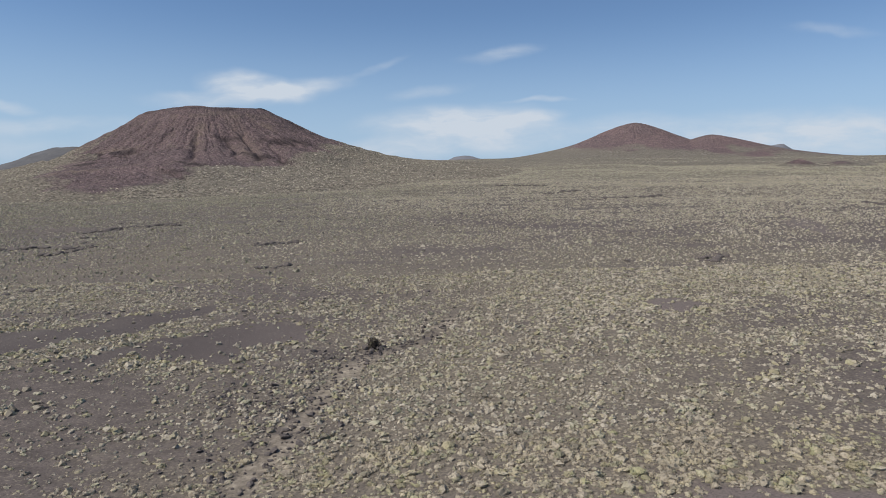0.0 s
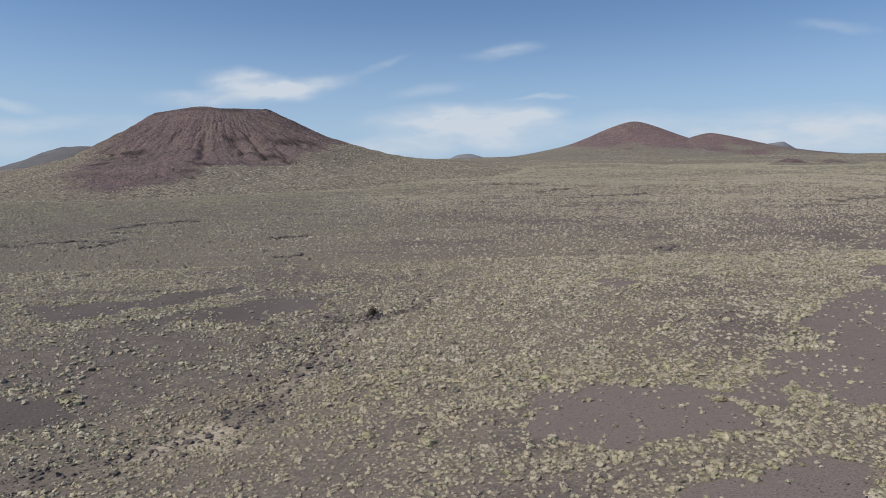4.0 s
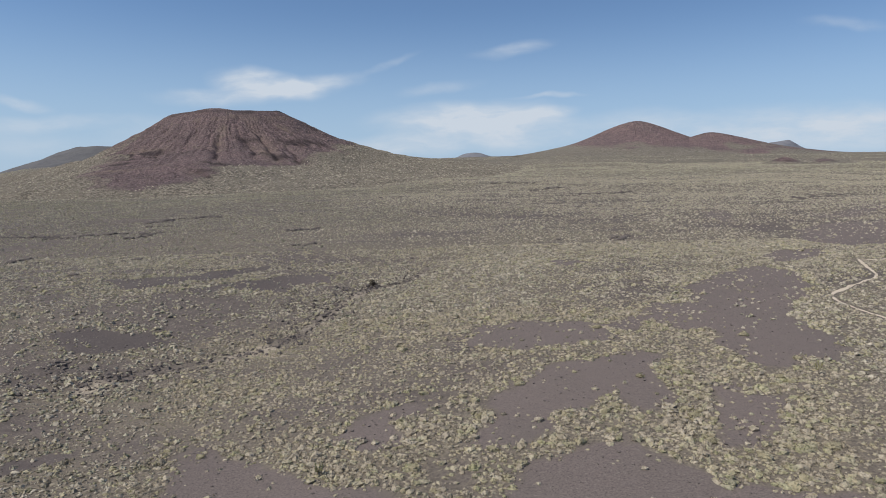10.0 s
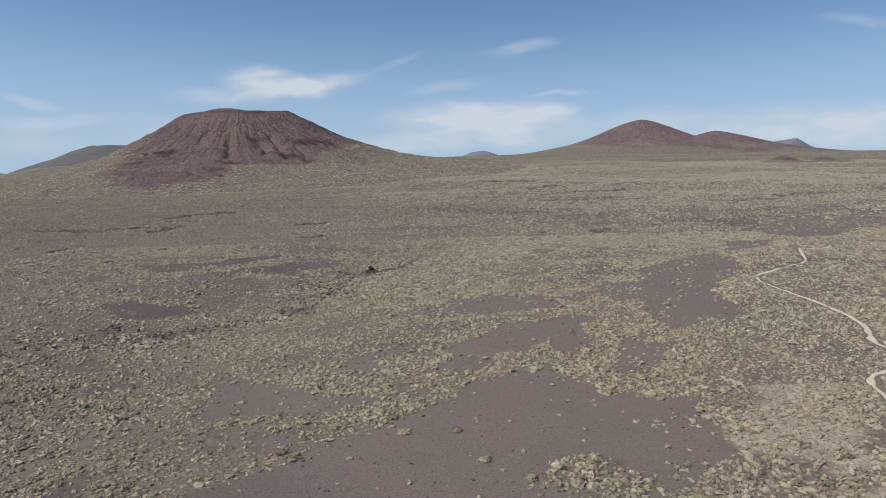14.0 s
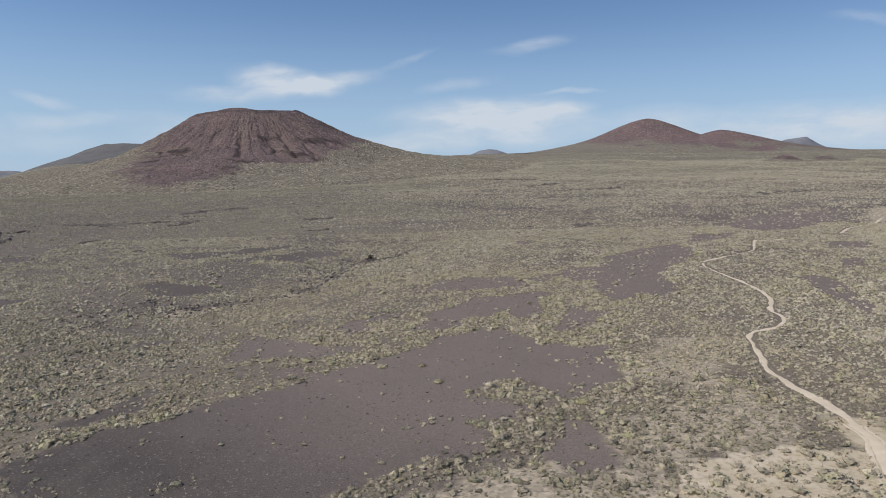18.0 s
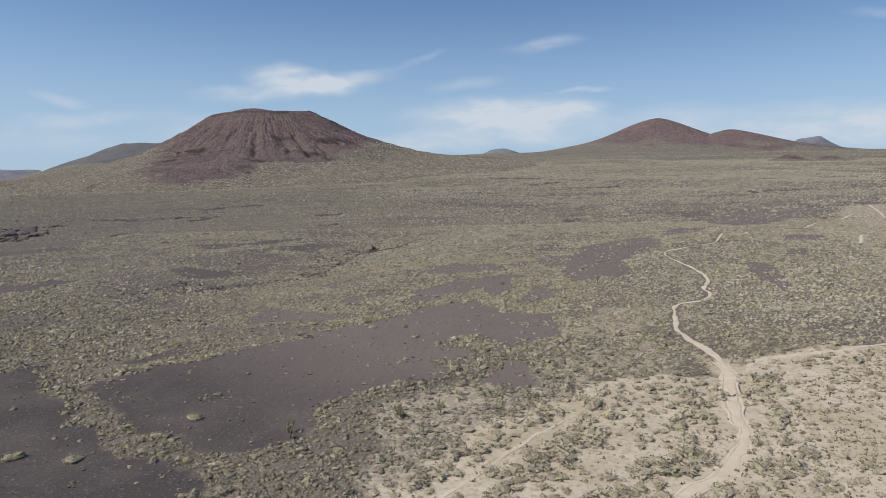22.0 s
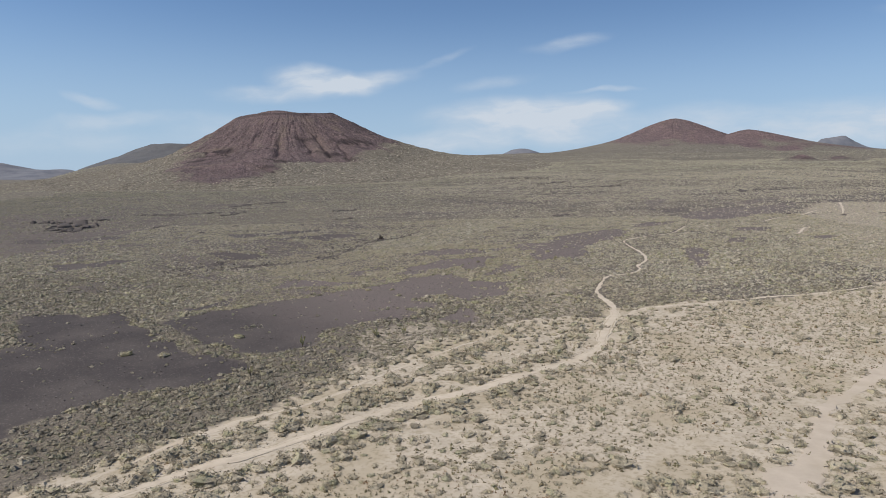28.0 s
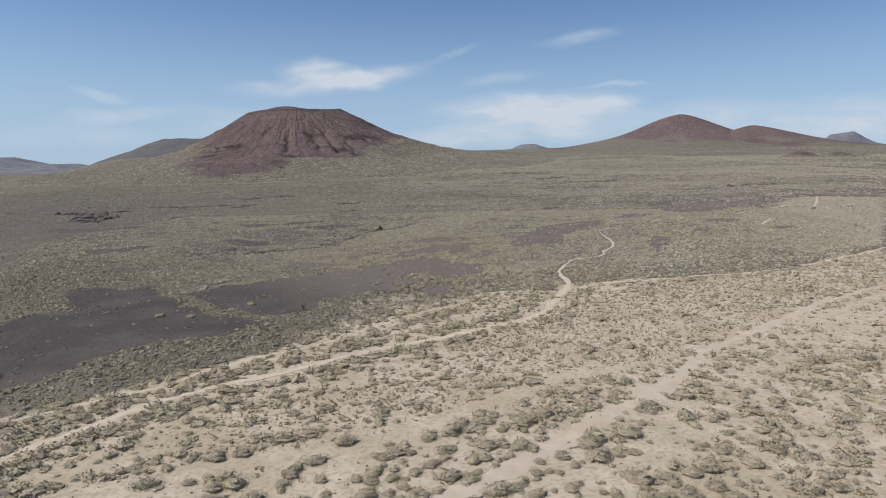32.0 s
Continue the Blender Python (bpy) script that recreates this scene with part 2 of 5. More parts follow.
def cinder_material(name, red, dark, scrub, size):
    """Hill slopes: red and dark cinder where the attribute says so, scrub on the rest."""
    k = Nodes(name, 1.0)
    a = k.attribute("soil")
    n1, n2 = k.noise(size * 14, 5), k.noise(size * 2.2, 5, rough=0.75)
    rock = k.mix(k.span(n1, 0.38, 0.62), red, dark)
    rock = k.mix(k.span(n2, 0.45, 0.72, 0, 0.65), rock, tuple(min(1, c * 1.75) for c in red))
    rock = k.mix(k.span(k.noise(size * 0.8, 3), 0.56, 0.64, 0, 0.6), rock, (0.155, 0.135, 0.10))
    rock = k.mix(k.span(k.noise(size * 0.55, 3), 0.46, 0.56, 0, 0.6), rock, tuple(c * 0.4 for c in dark))
    rock = k.mix(k.span(k.noise(size * 0.4, 2), 0.60, 0.66, 0, 0.7), rock, tuple(min(1, c * 1.8) for c in red))
    rock = k.mix(k.math("MULTIPLY", a[1], 0.8), rock, (0.20, 0.155, 0.12))
    rock = k.mix(k.math("MULTIPLY", a[2], 0.85), rock, (0.045, 0.035, 0.035))
    cover = k.mix(k.span(k.noise(size * 0.6, 4), 0.42, 0.60), tuple(c * 0.6 for c in scrub), tuple(c * 1.75 for c in scrub))
    cover = k.mix(k.span(k.noise(size * 12, 3), 0.4, 0.6, 0, 0.6), cover, tuple(c * 1.1 for c in scrub))
    edge = k.math("MULTIPLY", k.math("SUBTRACT", k.noise(size * 5, 5), 0.5), 1.1)
    col = k.mix(k.span(k.math("ADD", a[0], edge), 0.3, 0.7), cover, rock)
    k.bump(k.math("ADD", n2, k.math("MULTIPLY", k.noise(size * 0.7, 4), 0.9)), size * 0.9, 0.9)
    return k.done(col)


def plant_material(name, light, dark, odd, odd_share=0.15):
    k = Nodes(name, 0.85)
    grain = k.t.nodes.new("ShaderNodeSeparateColor")
    k.put(k.cells(0.8), grain.inputs[0])
    r = k.math("ADD", k.math("MULTIPLY", grain.outputs[0], 0.72), k.math("MULTIPLY", k.island, 0.28))
    col = k.mix(k.span(r, 0.12, 0.88), dark, light)
    col = k.mix(k.span(k.noise(11, 3), 0.45, 0.70, 0, 0.5), col, tuple((a + b) / 2 for a, b in zip(dark, odd)))
    col = k.mix(k.span(grain.outputs[2], 1 - odd_share, 1 - odd_share + 0.02), col, odd)
    col = k.mix(k.span(grain.outputs[1], 0.72, 0.9, 0, 0.45), col, tuple(0.5 * (a + b) * c for a, b, c in zip(light, dark, (0.92, 1.06, 0.85))))
    leafy = k.noise(0.10, 3)
    col = k.mix(k.span(leafy, 0.48, 0.66, 0, 0.5), col, tuple(c * 0.5 for c in dark))
    k.bump(leafy, 0.08, 0.9)
    k.done(col)
    # thin leaves let some light through
    thin, both = k.t.nodes.new("ShaderNodeBsdfTranslucent"), k.t.nodes.new("ShaderNodeMixShader")
    k.put(col, thin.inputs["Color"])
    both.inputs[0].default_value = 0.12
    k.put(k.bsdf.outputs[0], both.inputs[1])
    k.put(thin.outputs[0], both.inputs[2])
    k.put(both.outputs[0], k.t.nodes["Material Output"].inputs["Surface"])
    return k.m


def rock_material():
    k = Nodes("dark_basalt", 0.9)
    col = k.mix(k.span(k.noise(0.35, 5), 0.35, 0.65), (0.070, 0.060, 0.057), (0.150, 0.128, 0.117))
    col = k.mix(k.span(k.noise(0.09, 2), 0.6, 0.72, 0, 0.6), col, (0.19, 0.17, 0.14))
    k.bump(k.noise(0.12, 5), 0.05, 0.9)
    return k.done(col)


def plain_material(name, a, b, size, rough=0.9):
    k = Nodes(name, rough)
    col = k.mix(k.span(k.noise(size, 5), 0.35, 0.65), a, b)
    k.bump(k.noise(size * 0.3, 4), size * 0.1, 0.6)
    return k.done(col)


def wash_material():
    k = Nodes("loose_wash_sand", 1.0)
    col = k.mix(k.span(k.noise(1.6, 4), 0.3, 0.7), (0.395, 0.336, 0.270), (0.470, 0.398, 0.325))
    col = k.mix(k.span(k.noise(9, 4), 0.46, 0.62, 0, 0.5), col, (0.365, 0.306, 0.228))
    k.bump(k.noise(0.3, 5), 0.04, 0.6)
    return k.done(col)


M_WASH = wash_material()
M_GROUND, M_TRACK, M_ROCK = ground_material(), track_material(), rock_material()
M_CONE = cinder_material("red_cinder", (0.158, 0.113, 0.112), (0.115, 0.088, 0.089), (0.158, 0.138, 0.111), 4.0)
# brown-red cinder, its colour lightened for the haze over the far cones
M_CONE2 = cinder_material("hazed_red_cinder", (0.178, 0.125, 0.124), (0.142, 0.106, 0.107), (0.160, 0.142, 0.116), 6.0)
M_HILL = plain_material("brown_grey_slope", (0.098, 0.097, 0.102), (0.124, 0.121, 0.122), 25)
# far rock: the blue-grey haze of distance is put into its base colour
M_FAR = plain_material("far_rock_hazed", (0.118, 0.124, 0.146), (0.190, 0.190, 0.206), 70)
M_CUSHION = plant_material("grey_cushion", (0.490, 0.426, 0.330), (0.292, 0.253, 0.195), (0.44, 0.382, 0.266), 0.14)
# far copies of the near scrub colours; wider tones stand in for sun and shade
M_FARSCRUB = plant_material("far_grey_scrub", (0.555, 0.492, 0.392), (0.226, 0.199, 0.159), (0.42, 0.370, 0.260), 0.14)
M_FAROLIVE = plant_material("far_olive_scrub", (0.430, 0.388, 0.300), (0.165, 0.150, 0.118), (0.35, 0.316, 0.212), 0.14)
M_SHRUB = plant_material("olive_grey_foliage", (0.50, 0.434, 0.326), (0.265, 0.230, 0.172), (0.42, 0.368, 0.250), 0.12)
M_OLIVE = plant_material("dark_olive_foliage", (0.385, 0.338, 0.260), (0.160, 0.140, 0.109), (0.33, 0.292, 0.192), 0.12)
M_YELLOW = plant_material("yellow_green_foliage", (0.44, 0.392, 0.262), (0.262, 0.234, 0.150), (0.48, 0.424, 0.31), 0.25)
M_TUFT = plant_material("dry_tuft", (0.27, 0.232, 0.145), (0.15, 0.130, 0.080), (0.26, 0.17, 0.10), 0.15)
M_STEM = plain_material("grey_twig", (0.11, 0.09, 0.07), (0.18, 0.155, 0.125), 0.08)
M_DARK = plant_material("dark_foliage", (0.06, 0.05, 0.04), (0.025, 0.02, 0.018), (0.11, 0.10, 0.07), 0.1)
M_CHOLLA = plant_material("cholla_joint", (0.34, 0.31, 0.17), (0.20, 0.185, 0.10), (0.38, 0.34, 0.21), 0.2)

# ---- terrain ----
def vnoise(x, y, size, seed):
    """Smooth random field, -1 to 1, with features of that size in metres."""
    x, y = np.asarray(x, float) / size + seed * 17.31, np.asarray(y, float) / size + seed * 7.77
    xi, yi = np.floor(x), np.floor(y)
    fx, fy = x - xi, y - yi
    fx, fy = fx * fx * (3 - 2 * fx), fy * fy * (3 - 2 * fy)

    def cell(i, j):
        h = np.sin(i * 127.1 + j * 311.7 + seed * 74.7) * 43758.5453
        return (h - np.floor(h)) * 2 - 1
    a, b = cell(xi, yi), cell(xi + 1, yi)
    c, d = cell(xi, yi + 1), cell(xi + 1, yi + 1)
    return (a * (1 - fx) + b * fx) * (1 - fy) + (c * (1 - fx) + d * fx) * fy


def fbm(x, y, size, seed, octaves=4):
    return sum(vnoise(x, y, size / 2 ** o, seed + o) / 2 ** o for o in range(octaves)) / 1.8


def plain(x, y):
    """Height of the plain, which rises gently towards the hills and to the east."""
    x, y = np.asarray(x, float), np.asarray(y, float)
    yc = 1400 - np.log1p(np.exp((1400 - y) / 120)) * 120
    z = 1.1 + 0.0279 * np.where(x > 0, 400 * np.tanh(x / 400), 700 * np.tanh(x / 700)) + 0.0332 * yc + 2.2e-5 * np.maximum(yc, 0) ** 2
    along = np.clip(((x + 30) * 25 + (y - 10) * 90) / 8725, 0, 1)
    z = z - 2.3 * np.exp(-((x + 30 - 25 * along) ** 2 + (y - 10 - 90 * along) ** 2) / 26 ** 2)
    west = np.clip((-x - 0.5 * (y + 150) - 110) / 300, 0, 1) * np.clip((y - 300) / 700, 0, 1)
    z = z - 50 * west * west * (3 - 2 * west)
    far = np.clip((np.hypot(x, y) - 60) / 300, 0, 1)
    return z + (0.25 + 1.6 * far) * vnoise(x, y, 75, 3) + 0.22 * vnoise(x, y, 19, 5) + 0.10 * vnoise(x, y, 6, 6)
# ---- terrain end ----


def grid_mesh(name, X, Y, Z):
    """One sheet over a grid of places."""
    n, m = X.shape
    me = bpy.data.meshes.new(name)
    i = np.arange(n * m).reshape(n, m)
    faces = np.stack([i[:-1, :-1], i[:-1, 1:], i[1:, 1:], i[1:, :-1]], -1).reshape(-1, 4)
    fill_mesh(me, np.stack([X, Y, Z], -1).reshape(-1, 3), faces)
    return me


def fill_mesh(me, verts, faces, smooth=True):
    k = faces.shape[1]
    me.vertices.add(len(verts))
    me.vertices.foreach_set("co", np.ascontiguousarray(verts, np.float32).ravel())
    me.loops.add(faces.size)
    me.loops.foreach_set("vertex_index", np.ascontiguousarray(faces, np.int32).ravel())
    me.polygons.add(len(faces))
    me.polygons.foreach_set("loop_start", np.arange(0, faces.size, k, dtype=np.int32))
    me.polygons.foreach_set("loop_total", np.full(len(faces), k, np.int32))
    me.polygons.foreach_set("use_smooth", np.full(len(faces), smooth))
    me.update(calc_edges=True)


def spread(lo, hi, step, grow, end_lo, end_hi):
    """Coordinates: even steps from lo to hi, then ever wider ones out to the ends."""
    mid = list(np.arange(lo, hi, step))
    up, s = [hi], step
    while up[-1] < end_hi:
        s *= grow
        up.append(up[-1] + s)
    down, s = [], step
    while not down or down[-1] > end_lo:
        s *= grow
        down.append((down[-1] if down else lo) - s)
    return np.array(down[::-1] + mid + up)



# ---- what the ground is made of, in plan ----
BARE, SPARSE, PALE, FLAT, LEDGE = [], [], [], [], []
# bare dark cinder
BARE.append([(-50, -37), (-34, -39), (-28, -41), (-22, -49), (-18, -52), (-16, -55), (-12, -56), (-7, -60), (-3, -61), (2, -64), (4, -66), (5, -68), (3, -70), (0, -70), (1, -74), (-1, -75), (-4, -75), (-6, -75), (-8, -76), (-9, -79), (-13, -81)])
BARE.append([(-20, -43), (-19, -40), (-15, -39), (-10, -37), (-10, -33), (-6, -29), (1, -26), (7, -21), (11, -12), (19, -1), (27, -8), (35, -20), (35, -26), (31, -29), (26, -31), (22, -33), (16, -39), (10, -43), (9, -47), (10, -54), (9, -58), (6, -60), (3, -62), (0, -61), (-3, -58), (-6, -56), (-14, -51), (-18, -47)])
BARE.append([(9, -47), (14, -44), (15, -45), (18, -43), (19, -37), (18, -32), (18, -24), (21, -23), (24, -27), (27, -30), (32, -28), (35, -25), (37, -20), (35, -14), (31, -9), (24, -7), (16, -8), (13, -12), (7, -16), (7, -21), (2, -25)])
BARE.append([(27, -33), (31, -36), (30, -43), (27, -46), (25, -44), (25, -40)])
BARE.append([(-22, -34), (-19, -27), (-16, -25), (-14, -30), (-17, -33)])
BARE.append([(-16, -2), (-9, -4), (-1, -9), (1, -14), (-8, -13)])
BARE.append([(11, 8), (13, 12), (17, 17), (20, 19), (27, 23), (32, 23), (32, 17), (30, 8), (28, 4), (25, 6), (25, 10), (22, 7), (17, 3), (15, -1), (11, -4), (10, 1)])
BARE.append([(33, 9), (37, 12), (40, 8), (45, 10), (39, 4), (36, -2), (34, -4), (31, -4), (32, 2)])
BARE.append([(38, 49), (47, 51), (55, 47), (56, 37), (57, 25), (55, 19), (51, 16), (49, 19), (41, 14), (42, 22), (43, 39), (38, 45)])
BARE.append([(11, 40), (20, 42), (28, 34), (28, 28), (21, 29), (15, 25), (11, 31)])
BARE.append([(60, 75), (75, 86), (68, 65), (60, 56), (54, 55)])
BARE.append([(10, -14), (14, -8), (17, -5), (21, -3), (26, -6), (27, -8), (29, -10), (35, -10), (36, -14), (36, -18), (35, -21), (34, -25), (10, -25)])
BARE.append([(-17, 2), (-8, -2), (-2, -7), (3, -10), (2, -13), (-2, -15), (-6, -15), (-12, -14), (-14, -11), (-14, -7)])
BARE.append([(-6, -18), (-2, -18), (4, -21), (-2, -22), (-6, -21)])
BARE.append([(-32, -3), (-33, 1), (-28, 3), (-25, 1), (-27, -1), (-30, -4)])
BARE.append([(-3, 2), (0, 7), (5, 9), (8, 7), (4, 5), (4, -1), (-1, -1)])
BARE.append([(-52, 42), (-49, 44), (-43, 45), (-39, 44), (-35, 41), (-38, 37), (-42, 33), (-45, 31)])
BARE.append([(-69, 86), (-60, 88), (-52, 92), (-47, 99), (-38, 106), (-36, 99), (-39, 95), (-41, 88), (-45, 82), (-48, 78), (-54, 75), (-60, 73)])
BARE.append([(-45, 73), (-38, 81), (-33, 91), (-25, 96), (-16, 93), (-18, 86), (-24, 84), (-24, 78), (-29, 78), (-37, 78), (-41, 72)])
BARE.append([(16, 44), (17, 42), (20, 40), (25, 40), (29, 38), (34, 40), (39, 47), (39, 52), (45, 51), (33, 33), (30, 34), (29, 36), (24, 36), (21, 34), (26, 33), (27, 32), (24, 30), (21, 28), (15, 29), (15, 32), (14, 36), (16, 39)])
BARE.append([(31, 100), (36, 98), (39, 92), (34, 88), (30, 92)])
BARE.append([(36, 43), (42, 50), (49, 47), (56, 58), (69, 65), (70, 59), (65, 51), (59, 52), (52, 48), (53, 38), (57, 38), (51, 29), (46, 32), (37, 33)])
BARE.append([(64, 76), (76, 78), (66, 62), (58, 59)])
BARE.append([(86, 105), (98, 106), (86, 88), (77, 86)])
BARE.append([(113, 149), (129, 161), (156, 170), (171, 182), (150, 143), (136, 129), (119, 112), (105, 110), (104, 129)])
BARE.append([(79, 95), (89, 107), (99, 106), (86, 89)])
BARE.append([(52, 66), (65, 78), (70, 84), (72, 67), (66, 51), (61, 47), (53, 29), (51, 21), (44, 21), (41, 45), (46, 55)])
BARE.append([(105, 206), (119, 219), (108, 174), (99, 172)])
BARE.append([(97, 51), (105, 54), (100, 42), (93, 40)])
BARE.append([(80, 34), (85, 33), (82, 9), (78, 5), (78, 17)])
BARE.append([(111, 82), (121, 78), (114, 67), (105, 68)])
BARE.append([(134, 181), (155, 197), (196, 237), (214, 237), (184, 211), (146, 175)])
BARE.append([(122, 55), (130, 57), (124, 47), (118, 48)])
BARE.append([(-86, 20), (-69, 26), (-65, 23), (-72, 12), (-77, 9)])
BARE.append([(-149, 85), (-120, 86), (-105, 91), (-100, 75), (-138, 72)])
BARE.append([(-41, -72), (-40, -66), (-40, -59), (-33, -55), (-35, -44), (-33, -33), (-21, -48), (-15, -59), (-1, -68), (2, -72), (-4, -75), (-9, -80), (-12, -85), (-11, -92), (-13, -95), (-16, -100)])
BARE.append([(-19, -44), (-16, -35), (-6, -30), (3, -19), (14, -12), (24, 1), (26, -12), (17, -26), (9, -41), (4, -57), (-5, -55)])
# dark soil with few plants
SPARSE.append([(-56, 67), (-49, 68), (-45, 71), (-37, 70), (-29, 65), (-28, 56), (-31, 51), (-29, 45), (-32, 42), (-37, 40)])
SPARSE.append([(-61, 56), (-56, 61), (-49, 65), (-41, 66), (-34, 62), (-36, 55), (-44, 54), (-43, 50), (-49, 50), (-57, 49)])
SPARSE.append([(19, 38), (23, 39), (32, 38), (36, 32), (29, 28), (23, 29), (22, 34), (17, 32), (14, 26), (7, 26), (8, 33), (12, 36)])
SPARSE.append([(15, 44), (14, 45), (11, 40), (8, 37), (8, 30), (15, 29), (15, 36)])
SPARSE.append([(-56, 48), (-48, 58), (-32, 60), (-37, 40), (-48, 41)])
SPARSE.append([(-6, -24), (-11, -19), (-7, -16), (3, -17), (9, -17), (10, -25)])
SPARSE.append([(10, -49), (14, -46), (19, -40), (24, -42), (24, -51), (15, -51)])
# pale earth
PALE.append([(35, -25), (38, -18), (43, -12), (49, -7), (54, -5), (41, -26)])
PALE.append([(14, -51), (19, -46), (24, -46), (29, -49), (24, -58), (16, -58)])
PALE.append([(39, -17), (43, -13), (47, -17), (44, -27), (38, -26)])
PALE.append([(68, -9), (78, -6), (75, -11), (68, -13)])
PALE.append([(133, 101), (175, 171), (205, 188), (136, 66), (121, 62)])
PALE.append([(-22, 37), (-20, 38), (-17, 37), (-17, 34), (-21, 35)])
PALE.append([(-21, 35), (-17, 36), (-15, 32), (-19, 30)])
PALE.append([(-40, 22), (-35, 25), (-33, 23), (-37, 20)])
PALE.append([(14, -66), (16, -60), (23, -53), (30, -47), (37, -44), (36, -50), (27, -59), (20, -66), (16, -68)])
PALE.append([(24, -45), (31, -37), (39, -29), (47, -27), (47, -37), (43, -42), (35, -43), (27, -49)])
# islands of scrub in the bare cinder
ISLE = [[(16, -29), (18, -25), (22, -23), (24, -22), (26, -23), (27, -26), (25, -30), (19, -30)]]
# tan flats dotted with small tufts
FLAT.append([(35, -98), (33, -84), (41, -61), (61, -41), (97, -24), (97, -36), (83, -61), (66, -76), (54, -86), (44, -94), (39, -100)])
FLAT.append([(10, -105), (13, -96), (33, -84), (35, -98), (27, -108), (18, -110)])
# dark lava ledges
LEDGE.append([(-193, 157), (-174, 152), (-165, 167)])
LEDGE.append([(-161, 124), (-148, 117), (-151, 134)])
LEDGE.append([(-172, 142), (-159, 132), (-165, 151)])
LEDGE.append([(-165, 194), (-142, 189)])
LEDGE.append([(-129, 236), (-117, 251), (-101, 252)])
LEDGE.append([(-108, 185), (-103, 193)])
LEDGE.append([(-50, 178), (-42, 185)])
LEDGE.append([(-119, 216), (-108, 212)])
LEDGE.append([(-128, 237), (-121, 241)])
LEDGE.append([(-111, 246), (-106, 262)])
LEDGE.append([(-142, 184), (-132, 185)])
LEDGE.append([(-131, 190), (-117, 190)])
LEDGE.append([(-104, 172), (-100, 185)])
LEDGE.append([(-52, 180), (-48, 183)])
LEDGE.append([(-41, 141), (-34, 145)])
LEDGE.append([(60, 385), (81, 401)])
LEDGE.append([(80, 334), (96, 344)])
LEDGE.append([(101, 346), (117, 354)])
LEDGE.append([(176, 276), (173, 260)])
LEDGE.append([(182, 271), (204, 286)])
LEDGE.append([(54, 136), (60, 141)])
LEDGE.append([(-27, 345), (-21, 350)])
LEDGE.append([(39, 480), (71, 463)])
LEDGE.append([(-81, 114), (-79, 123)])
LEDGE.append([(-80, 96), (-78, 97)])
LEDGE.append([(-114, 123), (-113, 132)])
PALE.append([(125, 99), (163, 144), (229, 196), (135, 16), (108, -3), (110, 29)])
SAND = [
    [ (-9, -111), (-5, -102), (-2, -98), (1, -93), (4, -88), (9, -82), (13, -76), (17, -68), (22, -62), (26, -55), (31, -49), (38, -44), (45, -43), (50, -41), (52, -38), (62, -34), (85, -27), (98, -21), (130, 6), (68, -113), (4, -118) ],
]
T_TRAIL = [ (95.4, 88.2), (86.4, 67.4), (80.0, 61.2), (70.6, 53.0), (68.2, 48.6), (68.1, 40.1), (68.5, 30.1), (68.4, 22.3), (67.2, 14.1), (63.9, 6.9), (63.4, 1.8), (60.3, -3.2), (55.3, -6.7), (52.8, -14.7), (51.4, -21.5), (51.5, -26.8), (52.1, -32.4), (52.0, -36.6) ]
T_MAIN = [ (52.0, -36.6), (51.2, -41.0), (49.7, -45.9), (48.6, -49.9), (47.3, -54.0), (47.3, -55.9), (43.8, -62.4), (39.1, -66.9), (34.5, -71.3), (30.3, -75.0), (26.1, -77.7), (23.1, -80.1), (20.1, -83.2), (14.0, -89.6), (9.0, -93.5), (4.9, -99.0), (2.2, -105.9), (-0.1, -110.3), (-1.0, -112.4) ]
T_SIDE = [(33.0, -52.0), (28.0, -58.6), (22.0, -67.0), (17.0, -75.0), (14.6, -79.0), (8.0, -85.0), (4.0, -91.0), (1.8, -95.0), (-2.0, -98.8), (-4.2, -101.0), (-8.0, -105.0)]
T_FAINT = [(46, -41), (38, -43), (28, -53), (24, -60), (19, -63.5), (16, -69), (11, -73)]
T_RIGHT = [ (53.4, -40.0), (56.8, -35.7), (63.7, -33.6), (74.1, -29.6), (81.8, -27.1), (90.2, -24.8), (98.2, -20.5), (106.1, -15.0), (131.3, 8.2) ]
T_WASH = [(106.8, -39), (91.2, -51.5), (82.5, -60.6), (73.1, -70.1), (65.8, -77.6), (59.8, -88.8), (54.6, -94.3), (49.3, -101.4), (43.9, -107.9), (39.1, -114.3), (36, -116.6)]
T_WASHB = [(54.3, -85.4), (47.6, -88.4), (44.4, -93.1), (38.6, -97.5), (35.3, -101.3), (31.4, -105.1), (25.4, -109.1), (20.6, -110.9), (16.8, -112.9), (13.2, -115.9), (10.8, -118.4)]
T_WASHC = [(103.7, -45.2), (92.8, -55.6), (83.2, -64.9)]
T_BITS = [
    [(124.7, 100.2), (133.9, 112.7), (141.9, 119.8)],
    [(148.8, 124.1), (161.4, 141.4)],
    [(188.9, 179.7), (173.7, 145), (164, 125.1)],
    [(121, 61.1), (130.5, 78.2)],
    [(94.2, 86.4), (99.4, 86.6), (103.7, 89.1)],
]
GULLY = [ (3.7, 103.8), (-1.9, 85.6), (-8.5, 80.1), (-11.6, 72.1), (-12.2, 60.4), (-13.0, 54.0), (-14.5, 44.4), (-16.8, 38.0), (-19.1, 35.0), (-23.4, 31.5), (-25.5, 29.7), (-34.6, 23.4), (-34.0, 20.2) ]
CONE_RED = [(-278, 452), (-258, 456), (-246, 479), (-221, 474), (-200, 504), (-196, 536), (-204, 575), (-191, 612), (-176, 592), (-172, 639), (-150, 647), (-150, 678), (-135, 731)]
